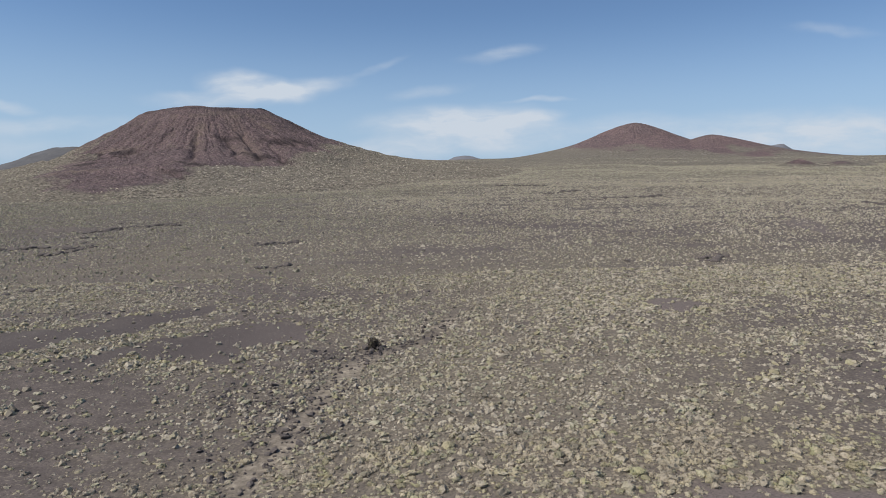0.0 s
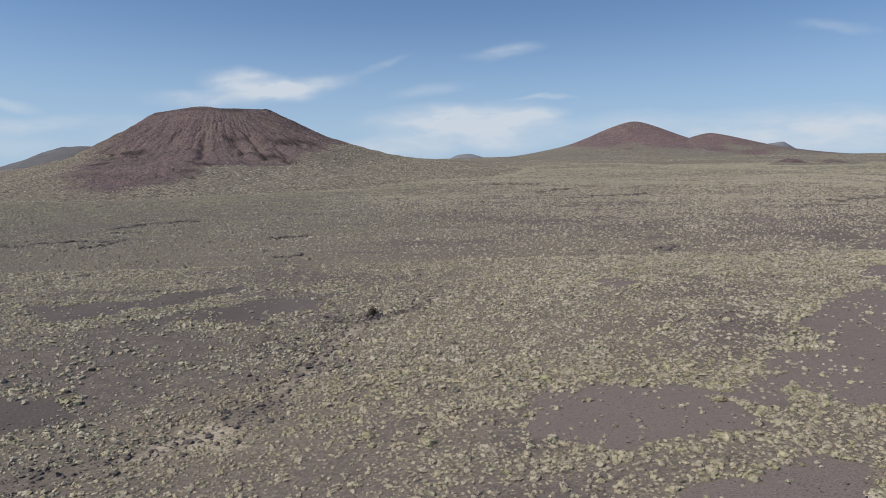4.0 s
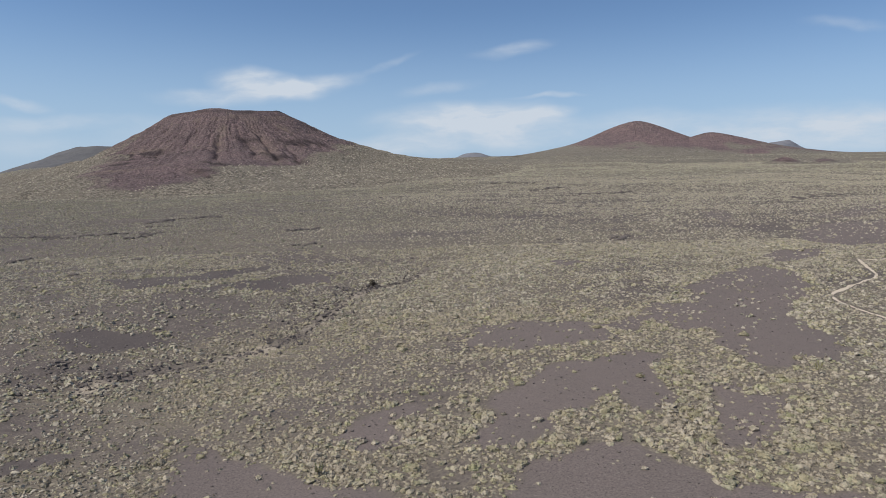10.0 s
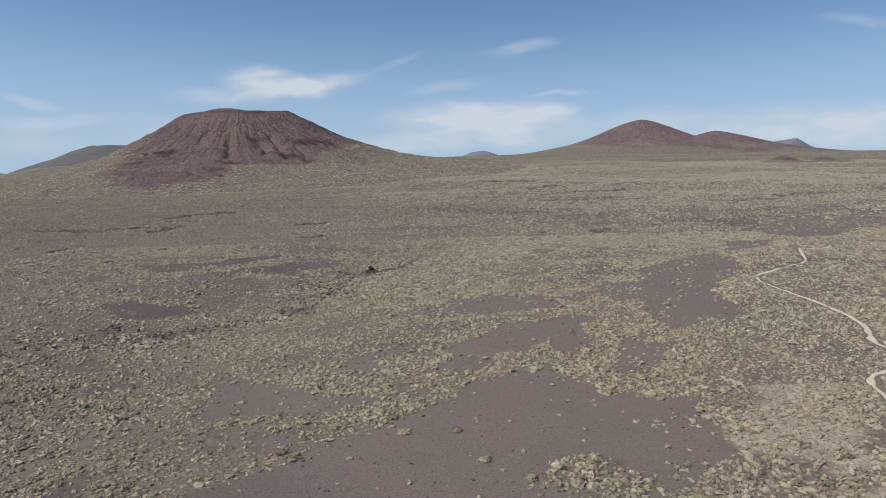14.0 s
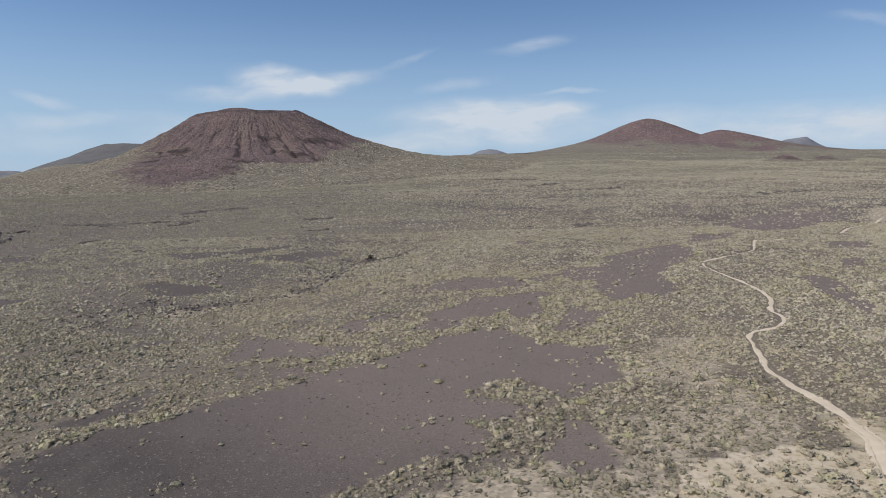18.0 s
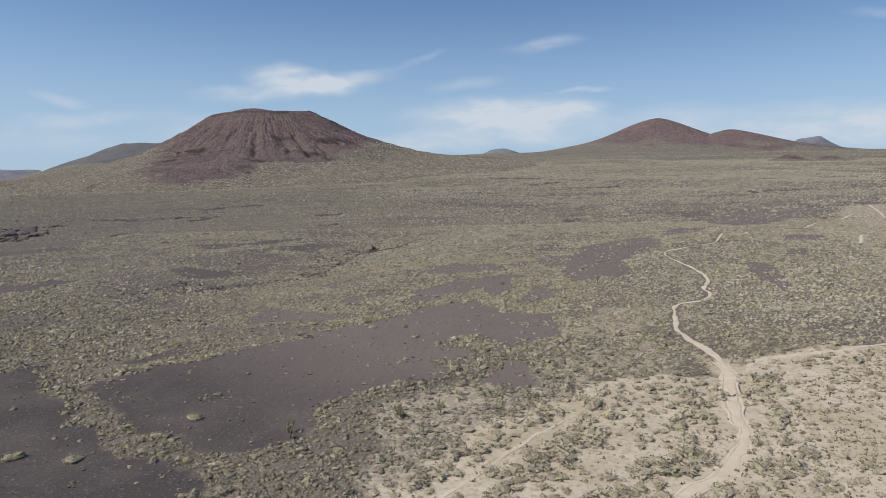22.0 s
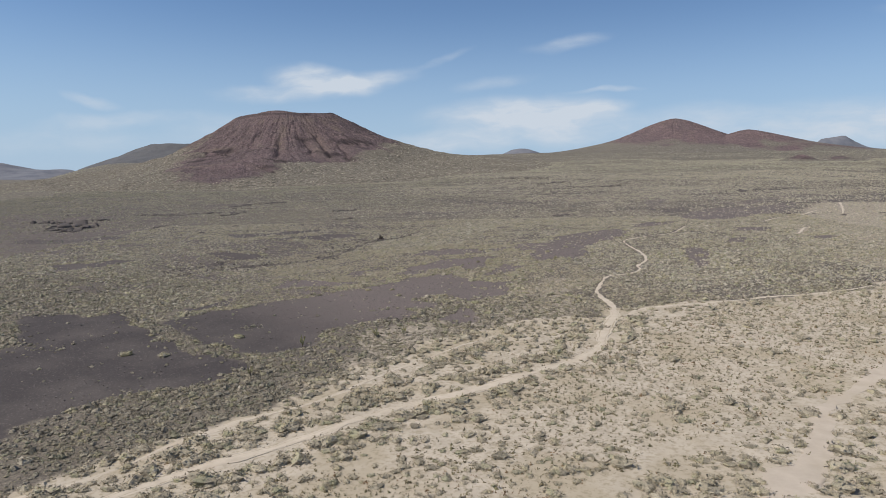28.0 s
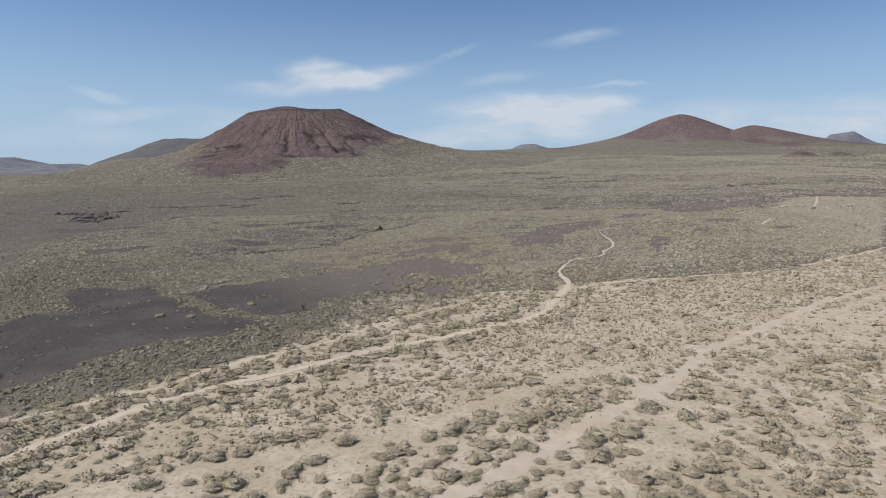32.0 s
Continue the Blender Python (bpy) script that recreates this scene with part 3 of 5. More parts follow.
CONE_CUTS = [[(-242, 735), (-226, 710), (-201, 656)], [(-225, 748), (-209, 719), (-185, 667)], [(-191, 729), (-174, 698), (-157, 659)], [(-265, 711), (-234, 612)], [(-233, 551), (-206, 526)]]
CONE_BUFF = [[(-238, 578), (-227, 587), (-213, 588)], [(-362, 660), (-354, 696), (-320, 691)], [(-265, 772), (-242, 778)], [(-224, 790), (-200, 780)], [(-236, 547), (-218, 527)], [(-220, 714), (-183, 660)],
             [(-312, 532), (-293, 546), (-270, 576)], [(-270, 745), (-261, 693)]]
YELLOW1 = [ (32.6, -5.0), (33.4, 14.5), (14.5, 13.4), (5.4, -5.6), (-6.8, -15.1), (1.8, -16.9), (8.0, -18.3), (14.9, -23.6), (38.2, -3.6), (22.9, -24.3), (12.6, -17.8), (-25.9, -5.0), (45.3, 28.6), (41.9, 12.2) ]
YELLOW2 = [ (33.4, 44.2), (26.4, 27.3), (24.6, 27.0), (1.6, 29.4), (-3.8, 32.1), (27.6, 43.2), (28.1, 35.2), (3.7, 108.8) ]
YELLOW3 = [ (32.7, 18.9), (29.3, -1.8), (5.3, -13.0), (-11.5, -33.3), (-17.3, -51.5), (-3.2, -53.1), (21.7, -40.1), (17.9, -26.6), (29.3, -30.7) ]
YELLOW4 = [ (-15.4, -61.6), (-10.2, -62.1), (-21.9, -46.5), (-4.9, -57.3), (-0.5, -61.8) ]
CHOLLA = [ (16.2, -52.4), (7.2, -57.2) ]
CHOLLA2 = [ (6.9, -55.9), (16.6, -52.8), (20.3, -51.7), (5.1, -70.2) ]
CHOLLA3 = [ (-2.1, -5.8), (46.1, 13.0) ]
BIG32 = [ (17.1, -110.7), (43.1, -101.1), (23.6, -105.8), (27.3, -107.2), (49.0, -108.1), (51.5, -111.7), (57.1, -109.5), (55.2, -96.8), (63.4, -112.6), (40.8, -114.3), (14.0, -115.7), (52.0, -103.5), (77.1, -81.1), (83.3, -79.9), (48.6, -105.5), (39.6, -106.6) ]
OUTCROPS = [(-336, 608), (-331, 611), (-343, 648), (-332, 682), (-224, 585), (-214, 547), (-208, 532), (-187, 740), (-179, 749), (-167, 765), (-158, 668), (-151, 667), (-188, 677), (-238, 730), (-218, 472), (-205, 491)]


def inside(x, y, poly):
    """Whether the places lie in the outline."""
    x, y = np.asarray(x, float), np.asarray(y, float)
    hit = np.zeros(x.shape, bool)
    px, py = [p[0] for p in poly], [p[1] for p in poly]
    box = (x >= min(px)) & (x <= max(px)) & (y >= min(py)) & (y <= max(py))
    bx, by = x[box], y[box]
    h = np.zeros(bx.shape, bool)
    for (x0, y0), (x1, y1) in zip(poly, poly[1:] + poly[:1]):
        if y0 != y1:
            h ^= ((y0 > by) != (y1 > by)) & (bx < (x1 - x0) * (by - y0) / (y1 - y0) + x0)
    hit[box] = h
    return hit


def near_line(x, y, line):
    """Distance of the places from a bent line."""
    best = np.full(np.shape(x), 1e9)
    for (x0, y0), (x1, y1) in zip(line, line[1:]):
        l2 = (x1 - x0) ** 2 + (y1 - y0) ** 2 + 1e-9
        f = np.clip(((x - x0) * (x1 - x0) + (y - y0) * (y1 - y0)) / l2, 0, 1)
        best = np.minimum(best, np.hypot(x - x0 - f * (x1 - x0), y - y0 - f * (y1 - y0)))
    return best


def in_any(x, y, outlines, wander=1.0):
    wx = x + wander * (1.8 * vnoise(x, y, 7, 21) + 1.3 * vnoise(x, y, 2.6, 23))
    wy = y + wander * (1.8 * vnoise(x, y, 7, 22) + 1.3 * vnoise(x, y, 2.6, 24))
    hit = np.zeros(np.shape(x), bool)
    for p in outlines:
        hit |= inside(wx, wy, p)
    return hit


def soil_at(x, y):
    """Shares of bare cinder, sand and pale earth at the places; edges wander."""
    bare = in_any(x, y, BARE) & ~in_any(x, y, ISLE, 1.4)
    far_bare = (fbm(x * 0.45, y, 55, 41, 3) > 0.60) & (y > 215)
    sand = in_any(x, y, SAND, 1.3)
    # the sand goes on behind the camera's turning point and to the east
    sand |= (y < -104 + 5 * vnoise(x, y, 12, 36)) & (x > 12 + 9 * vnoise(x, y, 14, 37) + 3 * vnoise(x, y, 4, 38)) | (x > 66 + (y + 113) * 0.5) & (y < 0)
    sand |= np.minimum(near_line(x, y, T_MAIN), near_line(x, y, T_SIDE) + 0.6) < 2.3 + 1.2 * vnoise(x, y, 4, 34)
    sand |= near_line(x, y, T_FAINT) < 0.7 + 1.1 * vnoise(x, y, 3.5, 35)
    pale = in_any(x, y, PALE)
    pale = np.maximum(pale, 0.55 * ((near_line(x, y, GULLY) < 2.2) & (vnoise(x, y, 5, 33) > -0.2)))
    return (bare | far_bare) & ~sand, sand, pale


def growth(x, y):
    """How thickly scrub grows at the places, 0 to 1."""
    g = 0.80 + 0.60 * fbm(x * 0.5, y, 8, 101, 3) + 0.36 * fbm(x * 0.45, y, 27, 104, 2)
    g = np.clip(g - 0.44 * np.clip((-x - 4) / 20, 0, 1) * np.clip((y - 22) / 20, 0, 1) * np.clip((150 - y) / 60, 0, 1), 0, 1)
    g = np.where(in_any(x, y, PALE), np.maximum(g, 0.70), g)
    g = np.where(in_any(x, y, ISLE, 1.4), 0.55 * g, g)
    return g * np.where(in_any(x, y, SPARSE), 0.50 + 0.3 * vnoise(x, y, 5, 103), np.where(in_any(x, y, PALE), 0.95, 1.0))


# wide step where the camera looks nearest, then ever wider out to the horizon
gx = spread(-112, 150, 1.25, 1.06, -4700, 4700)
gy = spread(-126, 130, 1.25, 1.06, -4700, 4700)
GX, GY = np.meshgrid(gx, gy)
ground = new("ground", grid_mesh("ground", GX, GY, plain(GX, GY)))
ground.data.materials.append(M_GROUND)
tagged(ground, "dry desert plain of grey scrub soil, dark cinder and sand", "ground", kind="structure")


def soften(a):
    a = a.astype(float)
    b = a.copy()
    b[1:-1, 1:-1] = (a[1:-1, 1:-1] * 4 + a[:-2, 1:-1] + a[2:, 1:-1] + a[1:-1, :-2] + a[1:-1, 2:]) / 8
    return b


def paint(ob, r, g, b, name="soil"):
    at = ob.data.color_attributes.new(name, "FLOAT_COLOR", "POINT")
    at.data.foreach_set("color", np.stack([r, g, b, np.ones_like(r)], -1).astype(np.float32).ravel())


S_BARE, S_SAND, S_PALE = (soften(soften(soften(q))) for q in soil_at(GX, GY))
paint(ground, S_BARE, S_SAND, S_PALE)
wide_bare = S_BARE
for k in range(7):
    wide_bare = soften(wide_bare)
RIM = np.clip((wide_bare - S_BARE) * 3, 0, 1)
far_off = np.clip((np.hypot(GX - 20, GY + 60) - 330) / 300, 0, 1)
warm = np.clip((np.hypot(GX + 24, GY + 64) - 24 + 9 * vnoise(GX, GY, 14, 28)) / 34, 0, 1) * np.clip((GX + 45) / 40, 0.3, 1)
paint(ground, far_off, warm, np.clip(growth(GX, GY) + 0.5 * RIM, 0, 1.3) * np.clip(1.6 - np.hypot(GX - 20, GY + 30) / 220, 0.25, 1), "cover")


def smooth_line(line, step):
    """A rounded way through the given places."""
    p = np.array([line[0]] + list(line) + [line[-1]], float)
    out = []
    for i in range(1, len(p) - 2):
        n = max(2, int(np.hypot(*(p[i + 1] - p[i])) / step))
        for f in np.arange(n) / n:
            out.append(0.5 * (2 * p[i] + (p[i + 1] - p[i - 1]) * f + (2 * p[i - 1] - 5 * p[i] + 4 * p[i + 1] - p[i + 2]) * f * f + (3 * p[i] - p[i - 1] - 3 * p[i + 1] + p[i + 2]) * f ** 3))
    return np.array(out + [p[-2]])


def track(name, line, wide0, wide1, label, rise=0.025, ruts=True, mat=M_TRACK):
    """A strip of bare packed sand along a line, with ragged edges and two faint ruts."""
    c = smooth_line(line, 0.7)
    c = c + 0.22 * np.stack([vnoise(c[:, 0], c[:, 1], 2.2, 57), vnoise(c[:, 0], c[:, 1], 2.2, 58)], 1)
    d = np.gradient(c, axis=0)
    d /= np.maximum(np.hypot(d[:, 0], d[:, 1]), 1e-6)[:, None]
    side = np.stack([d[:, 1], -d[:, 0]], 1)
    across = np.array([-1, -0.8, -0.62, -0.52, -0.42, -0.32, -0.15, 0.1, 0.32, 0.42, 0.52, 0.62, 0.8, 1])
    i = np.arange(len(c))
    half = np.linspace(wide0, wide1, len(c)) / 2 * (1 + 0.50 * vnoise(i, 0 * i, 9, 51) + 0.45 * vnoise(i, 0 * i, 2.3, 52))
    X, Y = (c[:, None, k] + side[:, None, k] * across[None] * half[:, None] for k in (0, 1))
    edge = np.abs(across)[None] > 0.9
    X = X + edge * (1.2 * vnoise(X, Y, 1.7, 53) + 0.5 * vnoise(X, Y, 0.7, 55))
    Y = Y + edge * (1.2 * vnoise(X, Y, 1.7, 54) + 0.5 * vnoise(X, Y, 0.7, 56))
    dip = (rise * (1 - 1.5 * np.abs(across) ** 3) - 0.018 * np.abs(across) ** 8)[None] - (0.022 * (np.abs(np.abs(across) - 0.47) < 0.06)[None] if ruts else 0)
    ob = new(name, grid_mesh(name, X, Y, plain(X, Y) + dip))
    ob.data.materials.append(mat)
    return tagged(ob, label, "dirt track", kind="structure")


track("foot_trail", T_TRAIL, 0.6, 1.15, "narrow winding pale sand trail through the scrub", ruts=False)
track("dirt_road", T_MAIN, 2.0, 1.9, "pale sandy dirt road with faint wheel ruts")
track("side_track", T_SIDE, 0.3, 1.1, "narrow sandy track beside the dirt road")
track("dirt_road_east", T_RIGHT, 0.8, 1.2, "pale dirt road leading away to the east")
track("sandy_wash", T_WASH, 1.0, 4.6, "broad dry wash of bare pale sand", 0.02, False, M_WASH)
for n, line in enumerate(T_BITS):
    track("foot_trail", line, 0.9, 0.7, "short stretch of pale sand trail seen between the scrub", 0.10, False)

# ---- hills ----
def hill(name, cx, cy, radii, turns, rise, mat, label, soil=None):
    """A hill on the plain: rise(r, a, x, y) is its height over the plain r metres from its centre at angle a."""
    a, r = np.meshgrid(np.linspace(0, 2 * math.pi, turns + 1), radii)
    X, Y = cx + r * np.cos(a), cy + r * np.sin(a)
    h = rise(r, a, X, Y)
    ob = new(name, grid_mesh(name, X, Y, plain(X, Y) + h))
    ob.data.materials.append(mat)
    if soil:
        paint(ob, *soil(r, a, X, Y, h))
    return tagged(ob, label, "hill")


def parted_hill(name, cx, cy, parts, turns, rise, mat, label, soil):
    """A hill whose belts, from the top down, are parts of their own: (name, radii, label)."""
    thing = tagged(new(name), label, "hill")
    thing.location = (cx, cy, float(plain(cx, cy)))
    for pname, radii, plabel in parts:
        a, r = np.meshgrid(np.linspace(0, 2 * math.pi, turns + 1), radii)
        X, Y = cx + r * np.cos(a), cy + r * np.sin(a)
        h = rise(r, a, X, Y)
        ob = new(pname, grid_mesh(pname, X - cx, Y - cy, plain(X, Y) + h - thing.location[2]))
        ob.data.materials.append(mat)
        ob.parent = thing
        paint(ob, *soil(r, a, X, Y, h))
        tagged(ob, plabel)
    return thing


def gullies(a, r, count, seed):
    """Sharp furrows down a slope: 0 on the ribs between them, 1 in their beds."""
    w = a * count / (2 * math.pi) + 0.75 * vnoise(a * 20, r, 26, seed) + 0.45 * vnoise(a * 57, r, 38, seed + 1)
    f = np.abs(w - np.round(w)) * 2
    deep = 0.55 + 0.45 * vnoise(np.round(w) * 13.7, 0 * r, 1, seed + 2)
    return (1 - f) ** 1.6 * deep


RED_AREA = CONE_RED + [(-130, 900), (-200, 1000), (-302, 1040), (-420, 980), (-455, 860), (-440, 800), (-407, 734), (-363, 626), (-309, 499)]


def main_rise(r, a, x, y):
    west = 0.5 - 0.5 * np.cos(a)
    front = np.clip(-np.sin(a) * 1.3 + 0.2, 0, 1)
    soft = 7 + 7 * west
    out = np.log1p(np.exp(np.clip((r - 68 + 8 * west) / soft, -20, 60))) * soft
    h = 92 * np.exp(-(out / (126 - 24 * west)) ** (1.12 + 0.08 * west))
    bowl = np.maximum(0, 1 - (r / 68) ** 2)
    top = (8.0 * np.exp(-((a - 2.15) / 0.5) ** 2) + 3.8 * np.cos(a - 2.6) + 0.8 * vnoise(a * 30, r, 12, 60)) * np.clip(r / 62, 0, 1) ** 2 * np.exp(-out / 50)
    g = np.clip((out - 10) / 45, 0, 1) * np.clip((165 - out) / 60, 0, 1)
    cut = 3.2 * g * gullies(a, r, 31, 61) * (0.35 + 0.65 * front) + 2.4 * g * gullies(a, r, 83, 66)
    for line in CONE_CUTS:
        cut = cut + 3.6 * np.exp(-(near_line(x + 4 * vnoise(x, y, 25, 73), y, line) / 3.6) ** 2)
    lobe = 13 * np.exp(-((x + 285) ** 2 / 105 ** 2 + (y - 560) ** 2 / 85 ** 2)) + 3 * vnoise(x, y, 45, 68) * np.clip(out / 120, 0, 1) * np.clip((330 - r) / 80, 0, 1)
    bench = 4 * front * (np.clip((out - 118) / 8, 0, 1) - np.clip((out - 126) / 60, 0, 1))
    rough = 0.9 * vnoise(x, y, 14, 69) + 0.45 * vnoise(x, y, 6, 70) + 0.25 * vnoise(x, y, 3.6, 71) - 1.9 * gullies(a, r, 170, 72) * np.clip(out / 40, 0.2, 1)
    return h - 13 * bowl + top - cut + lobe + bench + rough * np.clip(out / 20, 0.2, 1) - 1.5 - 7.0 * np.clip((r - 385) / 45, 0, 1)


def main_soil(r, a, x, y, h):
    red = sum(inside(x + s * vnoise(x, y, 42, 81) + dx, y + s * vnoise(x, y, 42, 82) + dx, RED_AREA).astype(float) for s, dx in ((12, 0), (26, 8), (34, -8), (18, -16))) / 4
    out = np.maximum(r - 70, 0)
    ribs = gullies(a, r, 31, 61)
    buff = np.clip((ribs - 0.45) * 2, 0, 1) * np.clip(out / 30, 0, 1) * 0.3 * (0.5 + vnoise(a * 20, r, 12, 87)) + (near_line(x, y, [(-250, 779), (-210, 720), (-180, 640)]) < 10) * 0.2
    buff = np.maximum(buff, ((np.abs(r - 92) < 5) & (vnoise(a * 9, 0 * r, 1, 84) > 0.1)) * 0.3)
    for line in CONE_BUFF:
        buff = np.maximum(buff, 0.75 * np.exp(-(near_line(x, y, line) / 6) ** 2) * (0.6 + 0.6 * vnoise(x, y, 7, 88)))
    black = ((vnoise(x, y, 9, 85) > 0.35) & (np.abs(out - 122) < 6)) * 1.0
    black = np.maximum(black, 0.6 * np.clip(1.3 - np.abs(r - 70 + 5 * vnoise(a * 9, 0 * r, 2, 89)) / 6, 0, 1))
    # beds of the cut gullies: their shade is also put into the colour
    for line in CONE_CUTS:
        black = np.maximum(black, 0.35 * np.exp(-(near_line(x + 3 * vnoise(x, y, 9, 90), y, line) / 2.6) ** 2) * (0.65 + 0.5 * vnoise(x, y, 12, 92)))
    for px, py in OUTCROPS:
        black = np.maximum(black, np.clip(1.4 - np.hypot((x - px) / 2.2, y - py) / 7 + 0.4 * vnoise(x, y, 6, 86), 0, 1))
    red = red * np.clip((h + 1.5 + 5 * vnoise(x, y, 25, 83)) / 7, 0, 1) * np.clip((432 - r + 20 * vnoise(x, y, 20, 84)) / 40, 0, 1)
    red = red * (1 - 0.30 * np.clip(1.5 * fbm(a * 60, r, 30, 88, 3), 0, 1) * np.clip((out - 25) / 40, 0, 1)) - 0.5 * np.clip(gullies(a, r, 31, 61) - 0.4, 0, 1) * np.clip((out - 50) / 30, 0, 1)
    return red, np.clip(buff, 0, 1), np.clip(black, 0, 1)


def cone_soil(limit):
    def soil(r, a, x, y, h):
        red = np.clip((h - limit + 14 * vnoise(x, y, 90, 91) + 9 * vnoise(x, y, 30, 92)) / 22 + 0.5, 0, 1)
        buff = np.clip(gullies(a, r, 40, 93) - 0.35, 0, 1) * 0.7
        return red, buff, 0 * red
    return soil


parted_hill("cinder_cone", -302, 850,
            (("crater_rim", np.concatenate([np.linspace(0.5, 66, 12), [69, 72, 75, 78]]), "dark flat crater rim"),
             ("gullied_slope", np.linspace(78, 190, 72), "steep red slope cut by gullies"),
             ("apron", np.linspace(190, 430, 88), "lower slope of red cinder and scrub")),
            540, main_rise, M_CONE, "dark red gullied cinder cone with a flat crater rim", main_soil)
def two_parts(end, n):
    return (("summit", np.linspace(0.5, end * 0.3, n // 2), "bare reddish cinder top"), ("lower_slope", np.linspace(end * 0.3, end, n), "scrub-covered lower slope"))


parted_hill("cinder_cone", 446, 1543, two_parts(340, 46), 280,
            lambda r, a, x, y: 84 * np.exp(-(r / 155) ** 1.5) - 2.2 * gullies(a, r, 60, 93) * np.clip(r / 60, 0, 1) * np.clip((200 - r) / 60, 0, 1) - 3, M_CONE2,
            "rounded reddish cinder cone rising from the scrub plain", cone_soil(17))
parted_hill("cinder_cone", 575, 1450, two_parts(320, 40), 240,
            lambda r, a, x, y: 50 * np.exp(-(np.hypot((x - 585) / (1 + 0.30 * (x > 585)), y - 1450) / 118) ** 1.5) - 1.8 * gullies(a, r, 52, 93) * np.clip(r / 60, 0, 1) * np.clip((200 - r) / 60, 0, 1) - 3, M_CONE2,
            "low brown-red cinder cone in front of a taller one", cone_soil(9))
for cx, cy, high, wide in ((440, 815, 11, 20), (482, 808, 7, 32)):
    hill("low_knoll", cx, cy, np.linspace(0.5, wide * 2.4, 22), 90, lambda r, a, x, y, high=high, wide=wide: high * np.exp(-(r / wide) ** 1.7) + 0.8 * vnoise(x, y, 14, 97) * np.clip(2.2 - r / wide, 0, 1) - 1.5,
         M_CONE2, "low dark knoll of cinder at the foot of the far cones", lambda r, a, x, y, h: (np.clip(h / 7, 0, 1), 0 * r, np.clip(0.5 + 0.6 * vnoise(x, y, 12, 98), 0, 0.6)))
parted_hill("cinder_cone", -865, 1600, (("summit", np.linspace(0.5, 100, 16), "flat grey top"), ("lower_slope", np.linspace(100, 360, 36), "smooth grey slope")), 200,
            lambda r, a, x, y: 50 * np.exp(-(np.maximum(r - 60, 0) / 105) ** 1.4) + 2 * vnoise(x, y, 30, 95) - 3, M_HILL,
            "grey flat-topped cinder cone behind the taller red one", lambda r, a, x, y, h: (0 * r, 0 * r, 0 * r))


def ridge(bumps, spread_x):
    return lambda r, a, x, y: sum(h * np.exp(-(np.hypot(x - bx, (y - by) * 0.8) / w) ** 1.35) for bx, by, h, w in bumps) * (1 + 0.16 * fbm(x, y, spread_x * 2.2, 96, 4)) - 4


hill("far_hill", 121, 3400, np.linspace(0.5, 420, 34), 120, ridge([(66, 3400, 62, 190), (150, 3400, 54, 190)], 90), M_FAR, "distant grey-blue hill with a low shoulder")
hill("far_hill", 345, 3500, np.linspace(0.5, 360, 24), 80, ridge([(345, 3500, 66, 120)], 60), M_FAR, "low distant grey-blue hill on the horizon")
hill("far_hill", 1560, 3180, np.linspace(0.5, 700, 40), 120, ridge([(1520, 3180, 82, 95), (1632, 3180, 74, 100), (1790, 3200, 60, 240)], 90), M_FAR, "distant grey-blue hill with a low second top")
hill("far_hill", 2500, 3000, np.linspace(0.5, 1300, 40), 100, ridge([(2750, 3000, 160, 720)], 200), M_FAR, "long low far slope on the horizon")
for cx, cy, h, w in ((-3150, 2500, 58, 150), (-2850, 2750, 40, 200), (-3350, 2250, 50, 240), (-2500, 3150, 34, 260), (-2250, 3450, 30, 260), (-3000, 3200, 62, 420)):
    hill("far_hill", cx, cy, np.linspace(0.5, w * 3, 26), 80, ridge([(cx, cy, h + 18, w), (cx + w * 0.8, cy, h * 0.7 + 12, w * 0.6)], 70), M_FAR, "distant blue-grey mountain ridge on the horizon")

# ---- plants ----
rng = np.random.default_rng(7)


def scatter(x0, x1, y0, y1, cell):
    """Places about a cell apart."""
    nx, ny = int((x1 - x0) / cell), int((y1 - y0) / cell)
    i, j = np.meshgrid(np.arange(nx), np.arange(ny))
    return (x0 + (i + rng.random(i.shape)) * cell).ravel(), (y0 + (j + rng.random(i.shape)) * cell).ravel()


def dome(sides, rings):
    """A unit cushion: rings of places and its triangles."""
    v, f = [], []
    for r, z in rings:
        for k in range(sides):
            t = 2 * math.pi * (k + 0.5 * (len(v) // sides % 2)) / sides
            v.append((r * math.cos(t), r * math.sin(t), z))
    for q in range(len(rings) - 1):
        for k in range(sides):
            a, b, c, d = q * sides + k, q * sides + (k + 1) % sides, (q + 1) * sides + (k + 1) % sides, (q + 1) * sides + k
            f += [(a, b, d), (b, c, d)]
    v.append((0, 0, max(0.72, rings[-1][1] * 1.15)))
    f += [((len(rings) - 1) * sides + k, (len(rings) - 1) * sides + (k + 1) % sides, len(v) - 1) for k in range(sides)]
    return np.array(v), np.array(f)


def blades(n, wide, seed, low=0.0, inner=0.25, shape=1.0):
    """A unit tuft of n pointed sprigs that stand out from the middle on all sides."""
    g = np.random.default_rng(seed)
    t, e = g.random(n) * 2 * math.pi, np.arcsin(low + (1 - low) * g.random(n))
    d = np.stack([np.cos(t) * np.cos(e), np.sin(t) * np.cos(e), np.sin(e) * shape], 1)
    side = np.cross(d, g.normal(size=(n, 3)))
    side /= np.linalg.norm(side, axis=1)[:, None]
    ln = 0.75 + 0.35 * g.random(n)
    a = d * inner + side * wide * 0.5
    b = d * (0.62 * ln)[:, None] - side * wide
    c = d * ln[:, None] + side * wide * 0.3
    v = np.stack([a, b, c], 1).reshape(-1, 3)
    v[:, 2] = np.maximum(v[:, 2], -0.02)
    return v, np.arange(n * 3).reshape(-1, 3)


